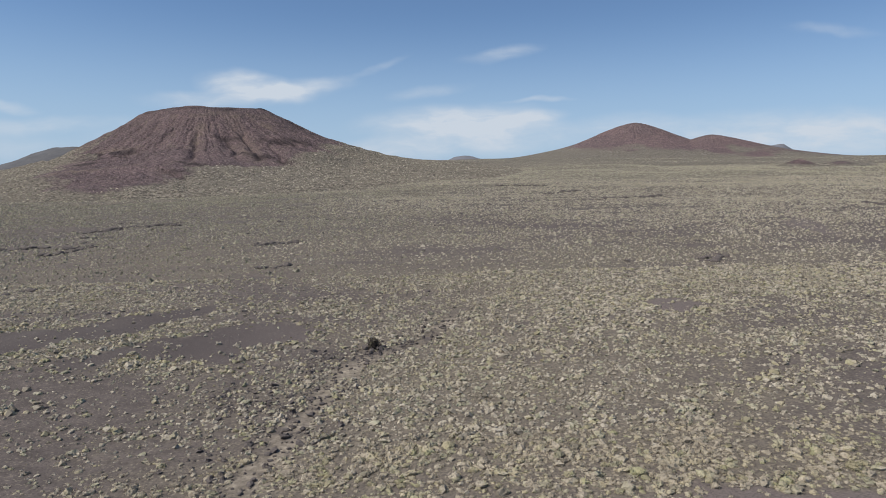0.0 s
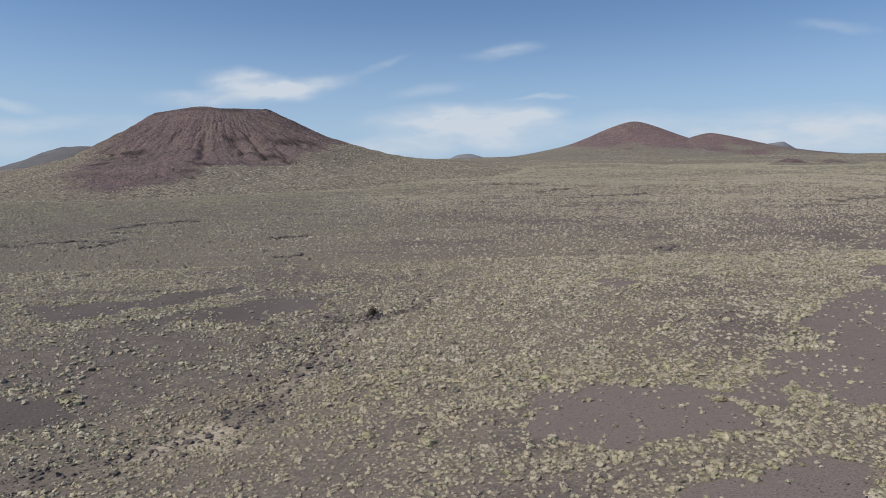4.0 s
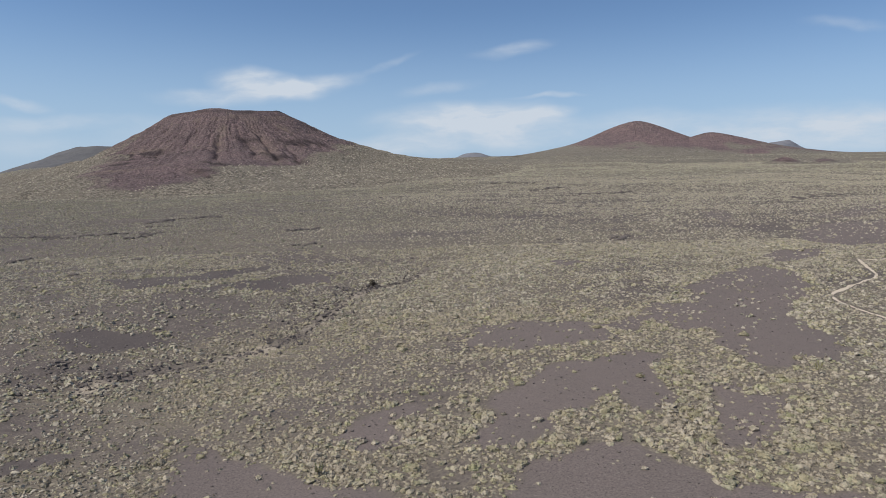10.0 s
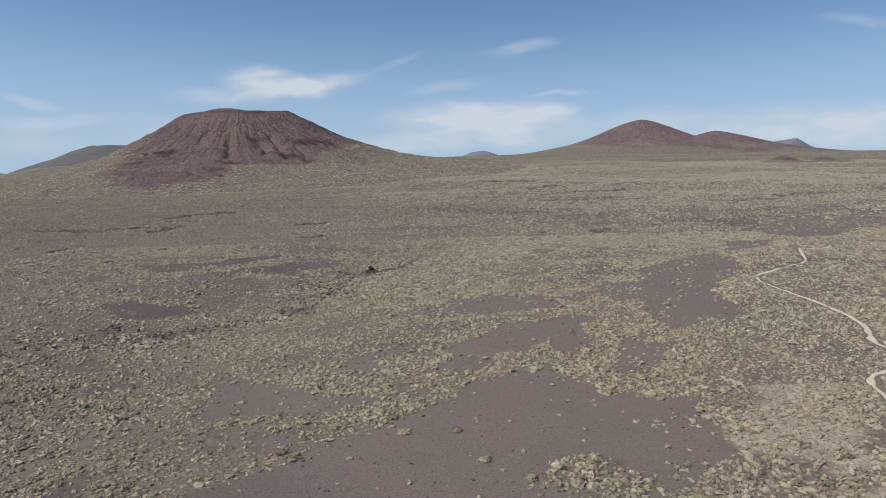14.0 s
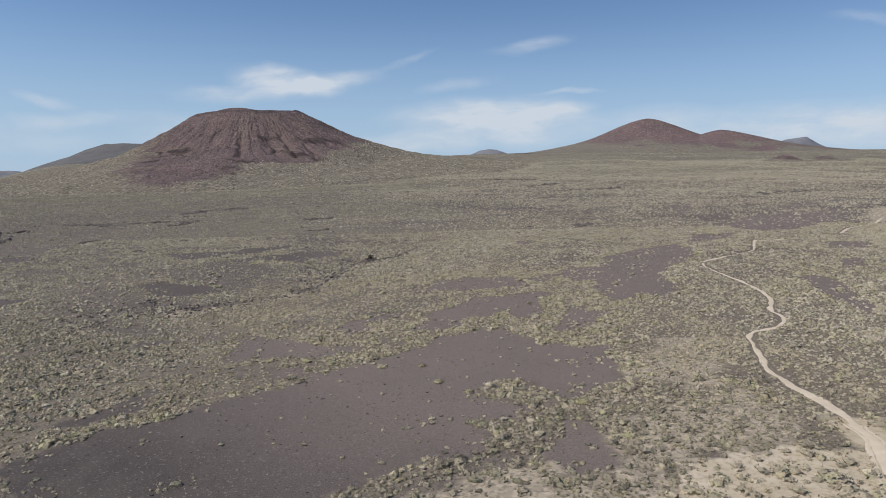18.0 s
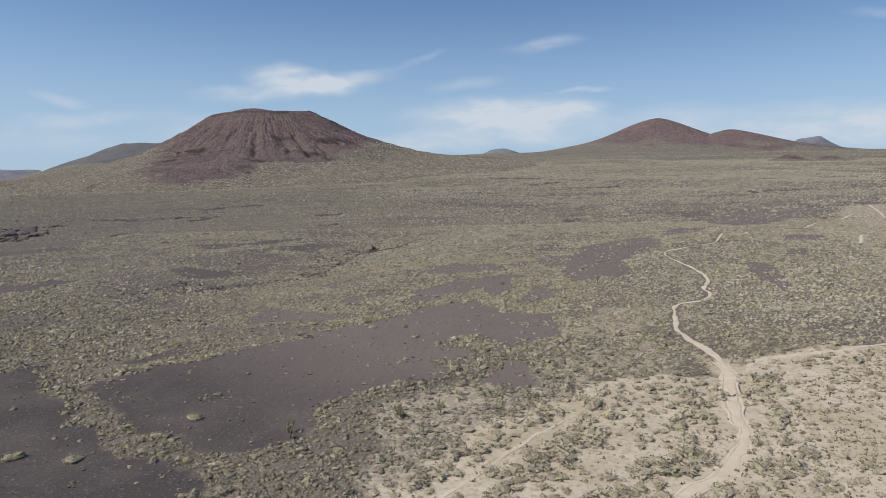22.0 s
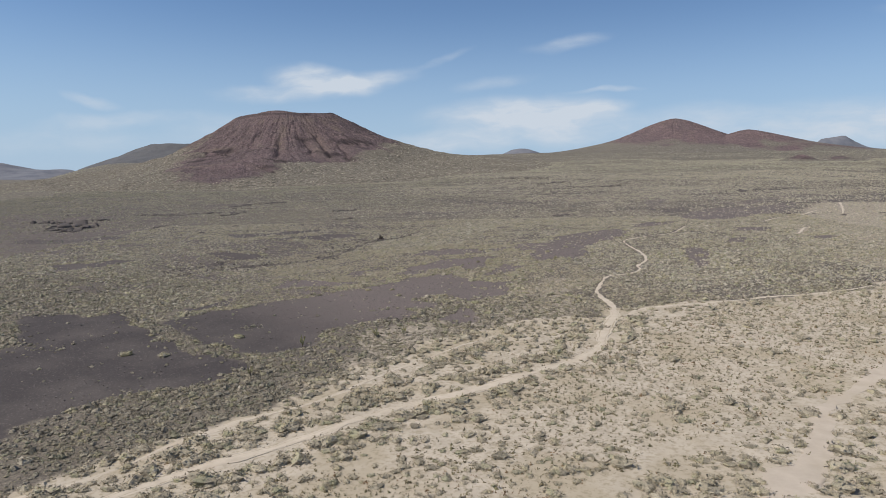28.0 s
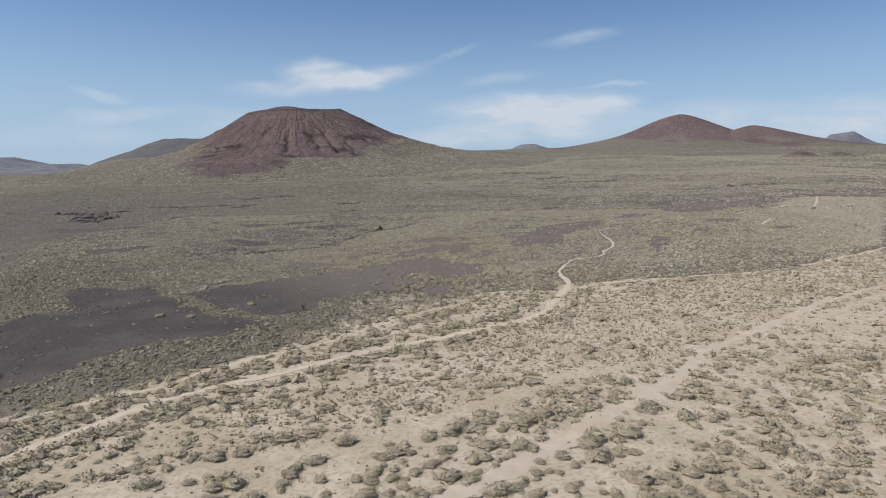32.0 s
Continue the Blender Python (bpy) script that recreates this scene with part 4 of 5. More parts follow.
def field(name, x, y, size, high, shapes, mat, label, category, jitter=0.16, sink=0.03, smooth=False, over=plain):
    """Very many small plants or stones as one mesh: unit shapes turned, sized and set on the plain."""
    x, y, size, high = (np.asarray(q, float) for q in (x, y, size, high))
    kind = rng.integers(0, len(shapes), len(x))
    V, F, at = [], [], 0
    for k, (sv, sf) in enumerate(shapes):
        m = kind == k
        n = int(m.sum())
        if not n:
            continue
        t = rng.random(n) * 2 * math.pi
        c, s = np.cos(t)[:, None], np.sin(t)[:, None]
        p = sv[None] * (1 + jitter * rng.normal(size=(n, len(sv), 1)))
        px, py = p[..., 0] * c - p[..., 1] * s, p[..., 0] * s + p[..., 1] * c
        q = np.stack([px * size[m, None] + x[m, None], py * size[m, None] + y[m, None], p[..., 2] * high[m, None] + (over(x[m], y[m]) - sink)[:, None]], -1)
        V.append(q.reshape(-1, 3))
        F.append((sf[None] + (np.arange(n) * len(sv))[:, None, None]).reshape(-1, 3) + at)
        at += n * len(sv)
    me = bpy.data.meshes.new(name)
    fill_mesh(me, np.concatenate(V), np.concatenate(F), smooth)
    me.materials.append(mat)
    return tagged(new(name, me), label, category, kind="stuff")


def joined(*shapes):
    at, V, F = 0, [], []
    for v, f in shapes:
        V.append(v)
        F.append(f + at)
        at += len(v)
    return np.concatenate(V), np.concatenate(F)


def clear_of(x, y, extra=0.0):
    """True where no track runs."""
    ok = np.ones(len(x), bool)
    for line, half in ((T_TRAIL, 0.8), (T_MAIN, 0.75), (T_SIDE, 0.3), (T_RIGHT, 0.6), (T_WASH, 0.7), (T_WASHB, 1.2), (T_WASHC, 0.8)):
        ok &= near_line(x, y, line) > half + extra
    for line in T_BITS:
        ok &= near_line(x, y, line) > 1.2 + extra
    return ok


def fuzz(n, ln, wide, seed, squash=0.8, core=0.9):
    """n small leaf tufts that sit on a unit mound, each turned a little away from its skin."""
    g = np.random.default_rng(seed)
    t, e = g.random(n) * 2 * math.pi, np.arcsin(g.random(n) ** 0.9)
    d = np.stack([np.cos(t) * np.cos(e), np.sin(t) * np.cos(e), np.sin(e)], 1)
    p = d * ((core + (1.06 - core) * g.random(n) ** 0.7) * lumps(t, seed))[:, None] * np.array([1, 1, squash])
    a = np.cross(d, g.normal(size=(n, 3)))
    a /= np.linalg.norm(a, axis=1)[:, None]
    b = np.cross(d, a) + d * (0.55 * g.normal(size=n))[:, None]
    b /= np.linalg.norm(b, axis=1)[:, None]
    k = (0.6 + 0.8 * g.random(n))[:, None]
    v = np.stack([p - b * ln * 0.45 * k - a * wide * k, p - b * ln * 0.3 * k + a * wide * k, p + b * ln * 0.6 * k], 1).reshape(-1, 3)
    v[:, 2] = np.maximum(v[:, 2], 0.0)
    return v, np.arange(n * 3).reshape(-1, 3)


def lumps(t, seed):
    return 1 + 0.15 * np.sin(2 * t + seed) + 0.11 * np.sin(3 * t + 2.3 * seed) + 0.07 * np.sin(5 * t + 1.7 * seed)


def mound(sides, tufts, ln, wide, seed, squash=0.8, core=0.6, rings=((0.95, 0.0),), rough=0.12):
    """A rounded bush: a small lumpy heart inside a loose skin of many leaf tufts."""
    g = np.random.default_rng(seed + 1000)
    v, f = dome(sides, list(rings))
    t = np.arctan2(v[:, 1], v[:, 0])
    v = v * (core * lumps(t, seed) * (1 + rough * g.normal(size=len(v))))[:, None]
    v[-1, 2] = core * (0.98 if len(rings) > 1 else 0.82)
    v[:, 2] *= squash
    return joined((v, f), fuzz(tufts, ln, wide, seed, squash, core)) if tufts else (v, f)


THREE = ((0.90, 0.0), (0.98, 0.36), (0.66, 0.74))
TWO = ((0.95, 0.0), (0.86, 0.52))
ROUND = [mound(6, 21, 0.26, 0.12, s, 0.82, 0.76, TWO) for s in range(24)]
SMALL_ROUND = [mound(4, 5, 0.44, 0.24, 60 + s, 0.84, 0.80, TWO) for s in range(20)]
BUSHY = [mound(6, 26, 0.25, 0.115, 20 + s, 0.80, 0.76, TWO) for s in range(20)]
SMALL_BUSHY = [mound(4, 6, 0.40, 0.22, 80 + s, 0.82, 0.78, TWO) for s in range(20)]
PLAIN_ROUND = [mound(4, 2, 0.62, 0.34, 40 + s, 0.9, 0.95, ((0.95, 0.0),), 0.15) for s in range(20)]

# how near the places are to bare cinder, on a raster of half metres
RX, RY = np.meshgrid(np.arange(-120, 160, 0.5), np.arange(-110, 140, 0.5))
EDGE = soil_at(RX, RY)[0].astype(float)
for k in range(2):
    for ax in (0, 1):
        EDGE = sum(np.roll(EDGE, d, ax) for d in range(-5, 6)) / 11


def near_bare(x, y):
    return EDGE[np.clip(((y + 110) * 2).astype(int), 0, EDGE.shape[0] - 1), np.clip(((x + 120) * 2).astype(int), 0, EDGE.shape[1] - 1)]


# scrub near the way: pale grey cushions, and darker olive bushes towards the sand
x, y = scatter(-112, 150, -100, 130, 0.44)
bare, sand, pale = soil_at(x, y)
rim = np.where(bare, 0, np.clip(near_bare(x, y) * 2.2, 0, 1))
fringe = np.where(bare, 1 - near_bare(x, y), 0)
clump = 0.92 + 0.50 * vnoise(x, y, 2.4, 107) + 0.22 * vnoise(x, y, 1.1, 110)
p = np.where(bare, 0.012 + 0.03 * (y > 30) + 0.50 * fringe ** 1.8 * (vnoise(x, y, 4, 102) > -0.2) + 0.8 * np.clip(vnoise(x, y, 6, 105) - 0.62, 0, 1), np.clip((0.12 + 0.95 * growth(x, y)) * clump + 0.30 * rim, 0.04, 0.96))
keep = (rng.random(len(x)) < p) & ~sand & clear_of(x, y, -0.15) & (near_line(x + 0.6, y, GULLY) > 1.15 + 0.8 * vnoise(x, y, 3, 114))
keep &= (np.abs(x - 15) < 50 + 0.56 * np.maximum(y + 100, 0)) & (y < 130) & (x > -40 - (y + 160) * 0.70) & (x < 50 + (y + 160) * 0.62)
x, y, bare, rim, clump = x[keep], y[keep], bare[keep], rim[keep], clump[keep]
size = np.clip((0.226 - 0.028 * np.clip((-y - 30) / 40, 0, 1)) * np.exp(0.38 * rng.normal(size=len(x))), 0.10, 0.56) * (0.88 + 0.20 * vnoise(x, y, 15, 106) + 0.12 * rim + 0.18 * np.clip(clump, 0, 1.4))
olive = rng.random(len(x)) < np.clip((-y - 22) / 45 + 0.45 * vnoise(x, y, 16, 108) + 0.14 + 0.75 * np.clip((-x - 3) / 25, 0, 1), 0.04, 0.94)
gold = ~olive & (rng.random(len(x)) < 0.05 + 0.26 * rim + 0.26 * np.clip(vnoise(x, y, 9, 109), 0, 1))
grey = ~olive & ~gold
thin = rng.random(len(x)) < 0.86
close = (np.abs(x - 5 + 0.27 * np.minimum(y - 45, 0)) < np.where(y < -20, 46, 36)) & (y < 52)
for name, pick, mat, label, grow, one, two in (
        ("cushion_scrub", grey, M_CUSHION, "dense low grey-tan cushion shrubs on the scrub plain", 1.0, ROUND, SMALL_ROUND),
        ("olive_scrub", olive, M_OLIVE, "dense low olive-grey bushes beside the sand", 1.1, BUSHY, SMALL_BUSHY),
        ("yellow_scrub", gold, M_YELLOW, "low yellow-green bushes edging the bare cinder", 1.1, ROUND, SMALL_ROUND)):
    # cushions further off take the copy with sun and shade in its tones
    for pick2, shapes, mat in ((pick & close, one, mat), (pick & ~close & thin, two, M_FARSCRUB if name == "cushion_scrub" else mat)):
        q = size[pick2] * grow
        field(name, x[pick2], y[pick2], q, q * (0.9 + 0.3 * rng.random(len(q))), shapes, mat, label, "scrub", jitter=0.10)

# scrub further off
x, y = scatter(-380, 400, -40, 560, 1.08)
bare, sand, pale = soil_at(x, y)
near = (np.abs(x - 15) < 50 + 0.56 * np.maximum(y + 100, 0)) & (y < 130) & (x > -40 - (y + 160) * 0.70) & (x < 50 + (y + 160) * 0.62) & (x > -112) & (x < 150)
outer = ~near & (y < 560) & (x > -40 - (y + 160) * 0.82) & (x < 50 + (y + 160) * 0.62)
p = np.where(bare, 0.22 + 0.9 * np.clip(fbm(x * 0.5, y, 6, 113, 2) - 0.10, 0, 1), np.clip(1.75 * growth(x, y) - 0.50, 0.12, 0.97)) * np.clip(1.15 - y / 800, 0.3, 1)
keep = (rng.random(len(x)) < p) & ~sand & outer & clear_of(x, y, 0.3)
x, y = x[keep], y[keep]
size = np.clip((0.27 + 0.16 * np.clip((y - 130) / 300, 0, 1)) * np.exp(0.40 * rng.normal(size=len(x))), 0.18, 1.2)
olive = rng.random(len(x)) < np.clip(0.32 - x / 170 + 0.6 * vnoise(x, y, 45, 112), 0.08, 0.92)
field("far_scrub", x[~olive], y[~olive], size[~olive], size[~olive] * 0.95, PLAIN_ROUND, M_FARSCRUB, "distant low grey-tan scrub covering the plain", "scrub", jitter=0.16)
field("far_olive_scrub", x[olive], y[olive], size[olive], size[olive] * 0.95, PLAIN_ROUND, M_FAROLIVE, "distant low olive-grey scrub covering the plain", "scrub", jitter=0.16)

ax, ay = scatter(-1000, 900, 150, 1350, 5.5)
bx, by = scatter(-620, 560, 540, 900, 2.7)
x, y = np.concatenate([ax, bx]), np.concatenate([ay, by])
keep = ((y > 552) | (x < -380)) & (rng.random(len(x)) < 0.25 + 0.5 * growth(x * 0.5, y * 0.5)) & (x > -80 - (y + 160) * 0.82) & (x < 60 + (y + 160) * 0.66) & (np.hypot(x + 302, y - 850) > 300)
x, y = x[keep], y[keep]
size = np.clip(0.85 * np.exp(0.4 * rng.normal(size=len(x))), 0.4, 2.6)
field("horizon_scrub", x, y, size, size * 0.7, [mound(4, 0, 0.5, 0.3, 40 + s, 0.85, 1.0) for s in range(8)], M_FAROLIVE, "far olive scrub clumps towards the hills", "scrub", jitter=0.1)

# scrub on the lower slopes of the great cone, outside its red cinder
def cone_ground(x, y):
    r, a = np.hypot(x + 302, y - 850), np.arctan2(y - 850, x + 302) % (2 * math.pi)
    return plain(x, y) + np.maximum(np.where(r < 430, main_rise(r, a, x, y), 0), 0)


x, y = scatter(-740, 140, 410, 900, 2.7)
r = np.hypot(x + 302, y - 850)
keep = (r > 150) & (r < 420) & ~inside(x + 10 * vnoise(x, y, 30, 99), y + 10 * vnoise(x, y, 30, 94), RED_AREA) & (rng.random(len(x)) < (0.35 + 0.5 * growth(x * 0.5, y * 0.5)) * np.clip(1 + (x + 330) / 160, 0.45, 1))
x, y = x[keep], y[keep]
size = np.clip(0.75 * np.exp(0.4 * rng.normal(size=len(x))), 0.35, 2.0)
pick = rng.random(len(x)) < 0.38 + 0.3 * np.clip((x + 302) / 200, -1, 1)
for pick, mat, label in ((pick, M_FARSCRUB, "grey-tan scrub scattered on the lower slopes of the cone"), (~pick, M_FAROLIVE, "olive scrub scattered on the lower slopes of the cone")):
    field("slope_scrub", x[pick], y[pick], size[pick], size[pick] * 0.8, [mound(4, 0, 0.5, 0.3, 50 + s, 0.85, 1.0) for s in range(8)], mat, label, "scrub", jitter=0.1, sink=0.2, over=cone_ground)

# sand flats: small dry tufts
x, y = scatter(-15, 140, -124, 8, 0.55)
bare, sand, pale = soil_at(x, y)
keep = sand & (rng.random(len(x)) < np.where(in_any(x, y, FLAT, 1.6), 0.85, 0.16) + 0.25 * vnoise(x, y, 8, 121)) & clear_of(x, y, -0.2)
x, y = x[keep], y[keep]
size = np.clip(0.145 * np.exp(0.42 * rng.normal(size=len(x))), 0.07, 0.36)
TUFT = [mound(4, 5, 0.5, 0.24, s, 0.8, 0.75) for s in (31, 32, 33, 34, 35, 36)]
field("dry_tufts", x, y, size, size * 1.1, TUFT, M_TUFT, "small dry brown tufts dotted over the sand", "grass")

# small dark stones on the bare cinder
x, y = scatter(-70, 70, -100, 70, 0.75)
bare, sand, pale = soil_at(x, y)
keep = bare & (rng.random(len(x)) < 0.7)
x, y = x[keep], y[keep]
size = np.clip(0.055 * np.exp(0.5 * rng.normal(size=len(x))), 0.03, 0.22)
field("cinder_stones", x, y, size, size * 0.8, [dome(4, [(0.9, 0.0), (0.8, 0.6)])], M_ROCK, "small dark cinder stones strewn over bare ground", "stones", jitter=0.25, sink=0.01)


# heaps of dark lava stones beside the gully
HEAP = []
HEAP.append([(-24, 64), (-23, 68), (-20, 71), (-16, 68), (-15, 63), (-18, 59), (-21, 58)])
HEAP.append([(-20, 80), (-16, 83), (-12, 78), (-12, 73), (-17, 74)])
HEAP.append([(-51, 13), (-50, 20), (-48, 22), (-42, 12), (-44, 5)])
HEAP.append([(-48, 28), (-44, 30), (-40, 25), (-44, 21)])
x, y = scatter(-60, 0, 0, 90, 0.36)
keep = (in_any(x, y, HEAP, 1.5) & (rng.random(len(x)) < 0.45 + 0.6 * vnoise(x, y, 2.5, 131))) | ((near_line(x, y, GULLY) < 2.6) & (rng.random(len(x)) < 0.20 + 0.35 * vnoise(x, y, 3, 132)))
x, y = x[keep], y[keep]
size = np.clip(0.13 * np.exp(0.5 * rng.normal(size=len(x))), 0.06, 0.5)
field("lava_stones", x, y, size, size * 0.85, [dome(5, [(0.95, 0.0), (0.8, 0.6)])], M_ROCK, "heaps of dark lava stones beside the gully", "stones", jitter=0.25, sink=0.02)


def empty_thing(name, label, category, group=""):
    e = new(name)
    e.empty_display_size = 0.3
    return tagged(e, label, category, group)


def part(name, verts, faces, mat, parent, label="", smooth=False):
    me = bpy.data.meshes.new(name)
    fill_mesh(me, np.asarray(verts, float), np.asarray(faces), smooth)
    me.materials.append(mat)
    ob = new(name, me)
    ob.parent = parent
    return tagged(ob, label) if label else ob


def twig(p0, p1, r0, r1, sides=4):
    """A tapered stick from p0 to p1."""
    p0, p1 = np.array(p0, float), np.array(p1, float)
    d = (p1 - p0) / np.linalg.norm(p1 - p0)
    a = np.cross(d, (0.3, 0.9, 0.2))
    a /= np.linalg.norm(a)
    b = np.cross(d, a)
    t = 2 * math.pi * np.arange(sides) / sides
    ring = np.cos(t)[:, None] * a + np.sin(t)[:, None] * b
    v = np.concatenate([p0 + ring * r0, p1 + ring * r1, [p1 + d * r1]])
    f = []
    for k in range(sides):
        n = (k + 1) % sides
        f += [(k, n, sides + n), (k, sides + n, sides + k), (sides + k, sides + n, 2 * sides)]
    return v, np.array(f)


def shrub(label, mat, seed, sprigs, wide, flat, group, category="shrub"):
    """A desert shrub one metre in radius: woody stems that fork from the base, and a ragged crown of sprigs in clumps."""
    g = np.random.default_rng(seed)
    thing = empty_thing("desert_shrub", label, category, group)
    sticks = []
    for k in range(9):
        t, e = g.random() * 2 * math.pi, 0.35 + 0.9 * g.random()
        d = np.array([math.cos(t) * math.cos(e), math.sin(t) * math.cos(e), math.sin(e) * flat])
        mid, tip = d * 0.45 + g.normal(size=3) * 0.05, d * (0.70 + 0.2 * g.random())
        mid[2], tip[2] = abs(mid[2]) + 0.03, abs(tip[2]) + 0.06
        sticks += [twig(d * 0.03, mid, 0.030, 0.020), twig(mid, tip, 0.020, 0.008)]
    part("woody_base", *joined(*sticks), M_STEM, thing, "grey woody stems")
    v, f = mound(8, sprigs, wide * 1.2, wide * 0.62, seed, flat * 0.9, 0.76, THREE)
    part("crown", v + np.array([0, 0, 0.04]), f, mat, thing)
    return thing


# shrub kinds, later copied to their places
KINDS = []
for s in range(5):
    KINDS.append(shrub("olive-grey rounded desert shrub on pale sand", M_SHRUB, 201 + s, 400, 0.078, 0.70, "shrubs of the sand flats"))
for s in range(2):
    KINDS.append(shrub("open greenish desert shrub with thin upright stems on sand", M_SHRUB, 221 + s, 320, 0.075, 0.95, "shrubs of the sand flats"))
YELLOWS = [shrub("bright yellow-green bush among grey cushion scrub", M_YELLOW, 231 + s, 380, 0.08, 0.8, "yellow bushes") for s in range(3)]


def plant(kinds, x, y, radius, tall=1.0):
    k = kinds[int(rng.integers(0, len(kinds)))]
    c = copy_thing(k, pose(x, y, float(plain(x, y)) - 0.04, 0, 0, float(rng.random() * 360)))
    c.scale = (radius, radius * (0.85 + 0.3 * rng.random()), radius * tall)
    return c


# medium shrubs of the sand flats: the near ones singly, the rest together
x, y = scatter(-14, 150, -123, 8, 1.10)
bare, sand, pale = soil_at(x, y)
lines = np.minimum(near_line(x, y, T_SIDE), near_line(x, y, T_MAIN))
lane = np.exp(-((lines - 3.0) / 1.6) ** 2)
flat = in_any(x, y, FLAT, 1.6)
p = np.clip(0.50 + 0.14 * (y < -72) + 0.06 * flat + np.where(flat, 0.25, 0.55) * fbm(x, y, 9, 131, 3) + 0.5 * lane + 0.25 * np.clip((y + 62) / 30, 0, 1), 0.06, 0.92)
keep = sand & (rng.random(len(x)) < p) & clear_of(x, y, 0.2)
x, y, lane, flat = x[keep], y[keep], lane[keep], flat[keep]
size = np.clip(0.43 * np.exp(0.42 * rng.normal(size=len(x))) * (1 + 0.5 * lane + 0.22 * np.clip((-y - 75) / 20, 0, 1)) * np.where(flat, 0.78, 1.0), 0.16, 1.2)
order = np.argsort(np.hypot(x - 40, y + 140) - 14 * size)
single = order[:285]
rest = order[285:]
for i in single:
    plant(KINDS, x[i], y[i], size[i], 0.9)
SHRUBS = [mound(7, 76, 0.17, 0.09, 300 + k, 0.68, 0.76, TWO) for k in range(12)]
for part_of, shapes in ((rest[:2300], SHRUBS), (rest[2300:], BUSHY)):
    field("sand_flat_shrubs", x[part_of], y[part_of], size[part_of], size[part_of] * 0.9, shapes, M_SHRUB, "olive-grey shrubs scattered over the sand flats", "shrub", jitter=0.10)

# the flats and the scrub go on to the south
x, y = scatter(-14, 150, -190, -123, 1.6)
bare, sand, pale = soil_at(x, y)
keep = sand & (rng.random(len(x)) < 0.5 + 0.5 * fbm(x, y, 9, 131, 3))
x, y = x[keep], y[keep]
size = np.clip(0.5 * np.exp(0.4 * rng.normal(size=len(x))), 0.18, 1.2)
field("sand_flat_shrubs", x, y, size, size * 0.9, SMALL_BUSHY, M_SHRUB, "olive-grey shrubs scattered over the sand flats", "shrub")
x, y = scatter(-112, 40, -190, -100, 1.2)
bare, sand, pale = soil_at(x, y)
keep = ~sand & (rng.random(len(x)) < 0.1 + 0.8 * growth(x, y))
x, y = x[keep], y[keep]
size = np.clip(0.36 * np.exp(0.4 * rng.normal(size=len(x))), 0.15, 0.9)
field("olive_scrub", x, y, size, size * 0.9, SMALL_BUSHY, M_OLIVE, "dense low olive-grey bushes beside the sand", "scrub")

for bx, by in BIG32:
    plant(KINDS, bx, by, 0.95 + 0.5 * rng.random(), 0.85)
for bx, by in YELLOW1 + YELLOW2 + YELLOW3 + YELLOW4:
    plant(YELLOWS, bx + rng.normal() * 0.2, by + rng.normal() * 0.2, 0.55 + 0.35 * rng.random(), 0.9)
# the first of each kind stands in the flats too
for n, k in enumerate(KINDS + YELLOWS):
    kx, ky = (62 + 5.1 * n, -62 + 3.3 * n) if k in KINDS else (24 + 4 * (n - 7), 20 - 6 * (n - 7))
    k.matrix_basis = pose(kx, ky, float(plain(kx, ky)) - 0.04)
    k.scale = (0.6, 0.6, 0.55)


def cholla(seed):
    """An upright jointed cactus: a short trunk with stubby forking arms."""
    g = np.random.default_rng(seed)
    thing = empty_thing("cholla_cactus", "upright yellow-green jointed cactus among low scrub", "cactus", "upright cacti")
    part("trunk", *twig((0, 0, -0.05), (0.03, 0, 0.62), 0.085, 0.07, 7), M_STEM, thing, "dark woody trunk", True)
    for k in range(6):
        t = k * 1.05 + g.random()
        base = np.array([0.03, 0, 0.35 + 0.05 * k])
        elbow = base + np.array([math.cos(t) * 0.26, math.sin(t) * 0.26, 0.18])
        top = elbow + np.array([math.cos(t) * 0.08, math.sin(t) * 0.08, 0.30 + 0.2 * g.random()])
        v, f = blades(26, 0.16, seed * 9 + k, -0.9, 0.4)
        part("arm", *joined(twig(base, elbow, 0.055, 0.06, 6), twig(elbow, top, 0.07, 0.05, 6), (v * np.array([0.13, 0.13, 0.30]) + (elbow + top) / 2, f)), M_CHOLLA, thing)
    return thing


first = cholla(401)
spots = CHOLLA + CHOLLA2 + CHOLLA3
first.matrix_basis = pose(*spots[0], float(plain(*spots[0])))
first.scale = (1.0, 1.0, 1.05)
for cx, cy in spots[1:]:
    c = copy_thing(first, pose(cx, cy, float(plain(cx, cy)), 0, 0, float(rng.random() * 360)))
    c.scale = (0.9, 0.9, 0.75 + 0.35 * rng.random())


# ---- rocks ----
def rock_shape(seed, flat=0.7):
    """An angular boulder of unit radius."""
    g = np.random.default_rng(seed)
    bm = bmesh.new()
    bmesh.ops.create_icosphere(bm, subdivisions=2, radius=1.0)
    cuts = [(np.array(n) / np.linalg.norm(n), 0.55 + 0.35 * g.random()) for n in g.normal(size=(9, 3))]
    for v in bm.verts:
        p = np.array(v.co)
        for n, d in cuts:
            over = p @ n - d
            if over > 0:
                p = p - n * over * 0.9
        v.co = Vector(p * (1 + 0.05 * g.normal()) * np.array([1, 1, flat]))
    me = bpy.data.meshes.new("boulder")
    bm.to_mesh(me)
    bm.free()
    me.materials.append(M_ROCK)
    return me


ROCKS = [rock_shape(501 + s) for s in range(6)]


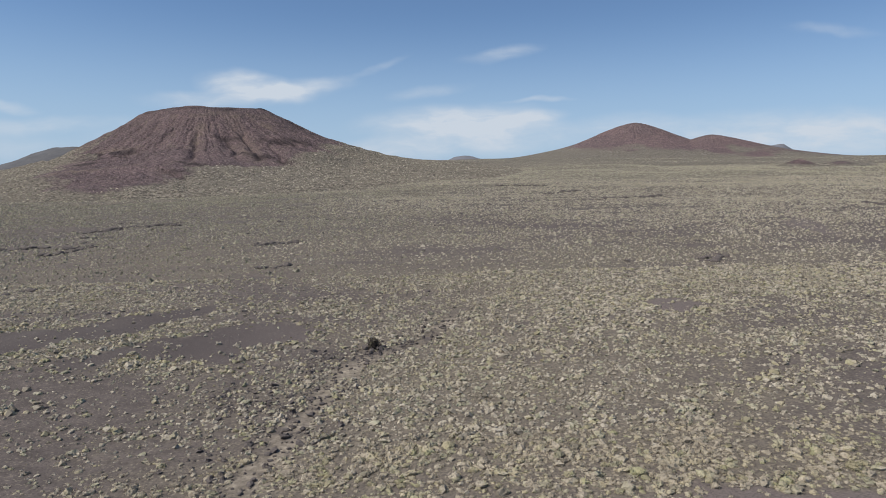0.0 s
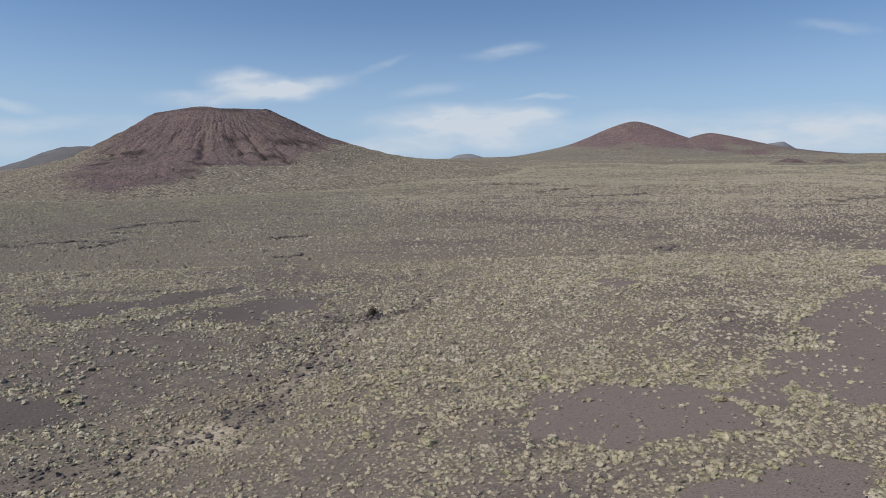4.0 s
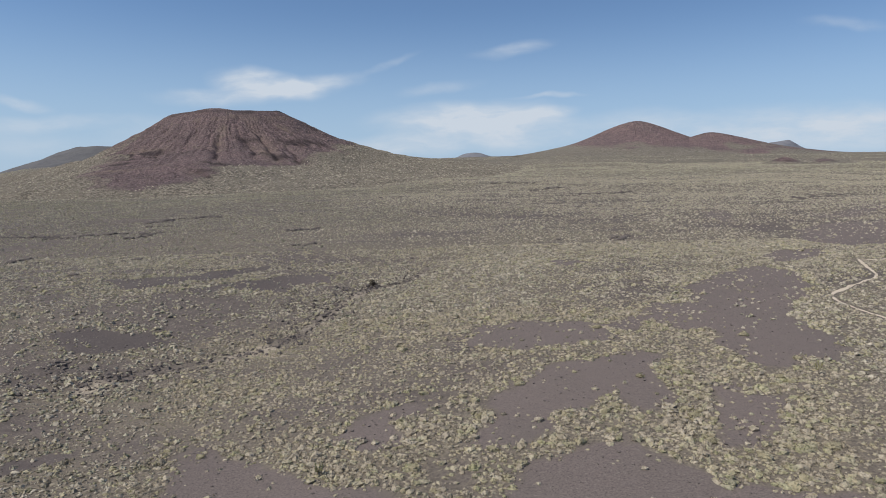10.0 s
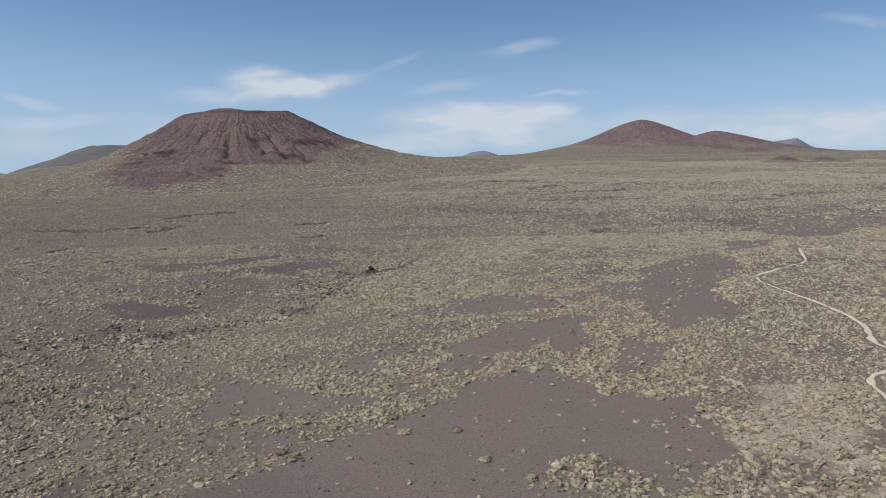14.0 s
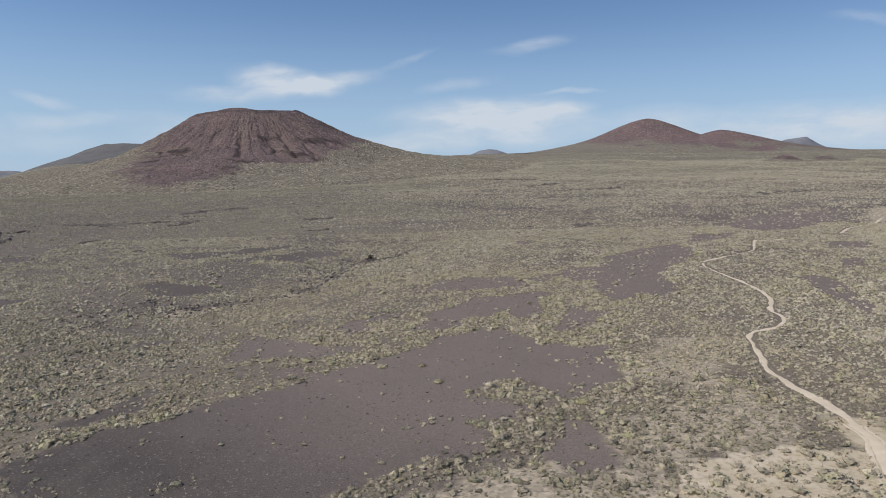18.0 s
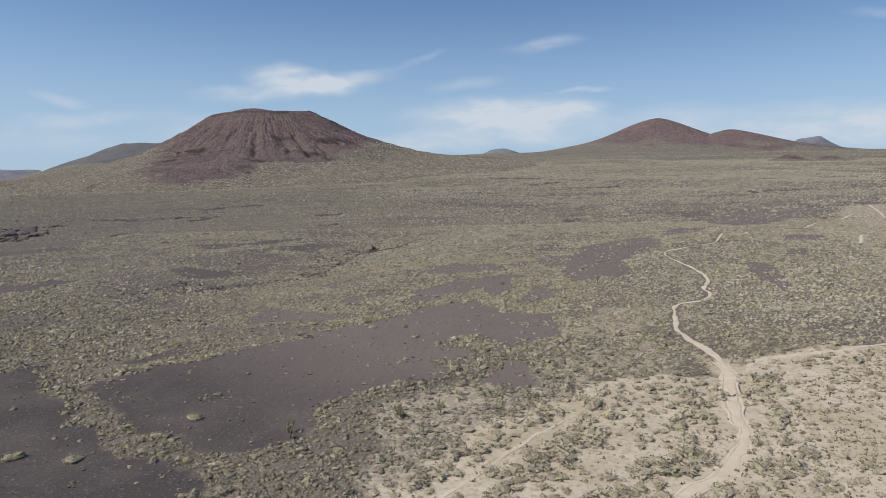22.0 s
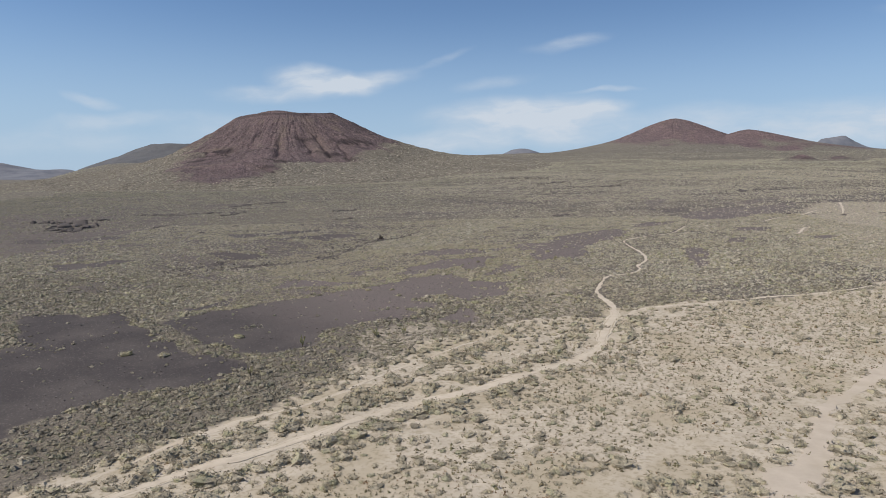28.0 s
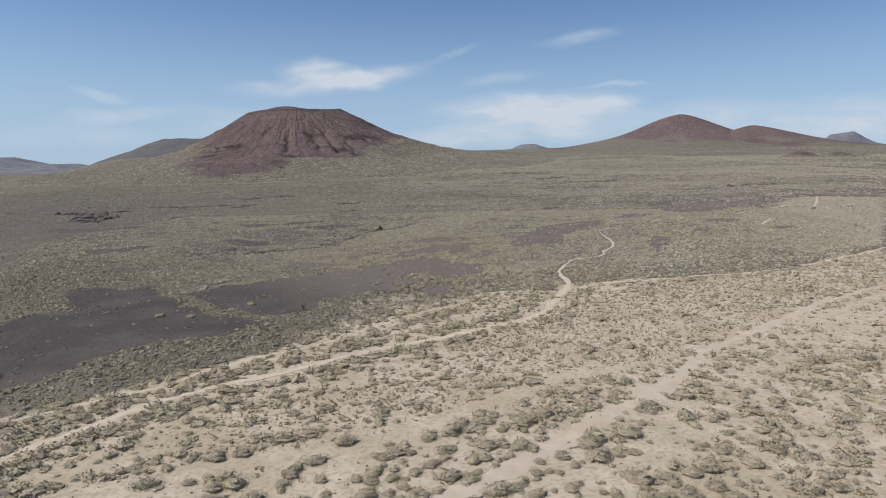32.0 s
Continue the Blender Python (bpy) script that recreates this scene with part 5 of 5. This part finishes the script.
def boulder(x, y, r, label, group):
    ob = new("boulder", ROCKS[int(rng.integers(0, 6))])
    ob.matrix_basis = pose(x, y, float(plain(x, y)) + r * 0.25, 0, 0, float(rng.random() * 360))
    ob.scale = (r, r * (0.7 + 0.5 * rng.random()), r * (0.7 + 0.4 * rng.random()))
    return tagged(ob, label, "rock", group)


way = smooth_line(GULLY, 0.5)
for i in range(90):
    c = way[int(rng.integers(14, len(way)))]
    boulder(c[0] - 0.9 + rng.normal() * 0.8, c[1] + rng.normal() * 0.8, 0.14 + 0.24 * rng.random() ** 2, "dark angular basalt boulder along the dry gully", "gully boulders")

LOW_ROCK = [dome(5, [(0.95, 0.0), (0.9, 0.5), (0.45, 0.9)])]
c = way[rng.integers(10, len(way), 900)]
x, y = c[:, 0] - 2.5 + rng.normal(size=900) * 2.6, c[:, 1] + rng.normal(size=900) * 2.0
size = np.clip(0.13 * np.exp(0.5 * rng.normal(size=900)), 0.06, 0.4)
field("gully_stones", x, y, size, size, LOW_ROCK, M_ROCK, "dark broken stones along the edge of the gully", "stones", jitter=0.25)


def outcrop(line, label, block):
    """A broken low wall of dark lava blocks along a line: one thing, each block a part."""
    thing = empty_thing("lava_outcrop", label, "rock", "lava outcrops")
    c = smooth_line(line, block * 1.1)
    thing.matrix_basis = pose(c[0][0], c[0][1], float(plain(*c[0])))
    for p in c[:26]:
        for k in range(3):
            ox, oy = p + rng.normal(size=2) * block * np.array([0.6, 0.8])
            r = block * min(0.9, 0.38 * math.exp(0.45 * rng.normal()))
            b = new("block", ROCKS[int(rng.integers(0, 6))])
            b.parent = thing
            b.matrix_basis = pose(ox - c[0][0], oy - c[0][1], float(plain(ox, oy) - plain(*c[0])) + 0.1 * r, 0, 0, float(rng.random() * 360))
            b.scale = (r * 1.3, r, r * (0.6 + 0.4 * rng.random()))
    return thing


for line in LEDGE:
    far = np.hypot(line[0][0] - 20, line[0][1] + 80)
    outcrop(line, "broken dark lava outcrop in the scrub", 0.45 + far / 280 + 1.6 * (line[0][0] < -145 and line[0][1] < 180))
# low dark rock lines on the plain: lava edges, and stand-ins for small shadow lines
xs, ys = [], []
for k in range(330):
    lx, ly = -330 + 640 * rng.random(), 90 + 460 * rng.random()
    ln = 5 + 20 * rng.random() ** 1.5
    t = np.linspace(-0.5, 0.5, int(ln * 0.9))
    xs.append(lx + t * ln)
    ys.append(ly + 4 * vnoise(t * ln, 0 * t + k, 8, 161) + 0.12 * t * ln)
x, y = np.concatenate(xs) + rng.normal(size=sum(map(len, xs))) * 0.4, np.concatenate(ys)
size = np.clip(0.31 * np.exp(0.45 * rng.normal(size=len(x))), 0.15, 1.1)
field("lava_shadow_lines", x, y, size, size * 0.8, [dome(5, [(0.95, 0.0), (0.8, 0.6)])], M_ROCK, "low lines of dark rock on the scrub plain, partly in place of shadow lines", "rock", jitter=0.24, sink=0.15)

# the dark bush at the head of the gully
dark = shrub("dark leafless bush at the head of the gully", M_DARK, 601, 320, 0.10, 1.1, "", "bush")
dark.matrix_basis = pose(-8.9, 83.5, float(plain(-8.9, 83.5)) - 0.05)
dark.scale = (1.15, 1.15, 1.5)
for dx, dy, r in ((-1.0, 0.2, 0.7), (0.7, -0.6, 0.6), (-0.2, -1.1, 0.5), (1.1, 0.5, 0.55)):
    boulder(-8.9 + dx, 83.5 + dy, r, "dark basalt boulder beside the gully bush", "gully boulders")
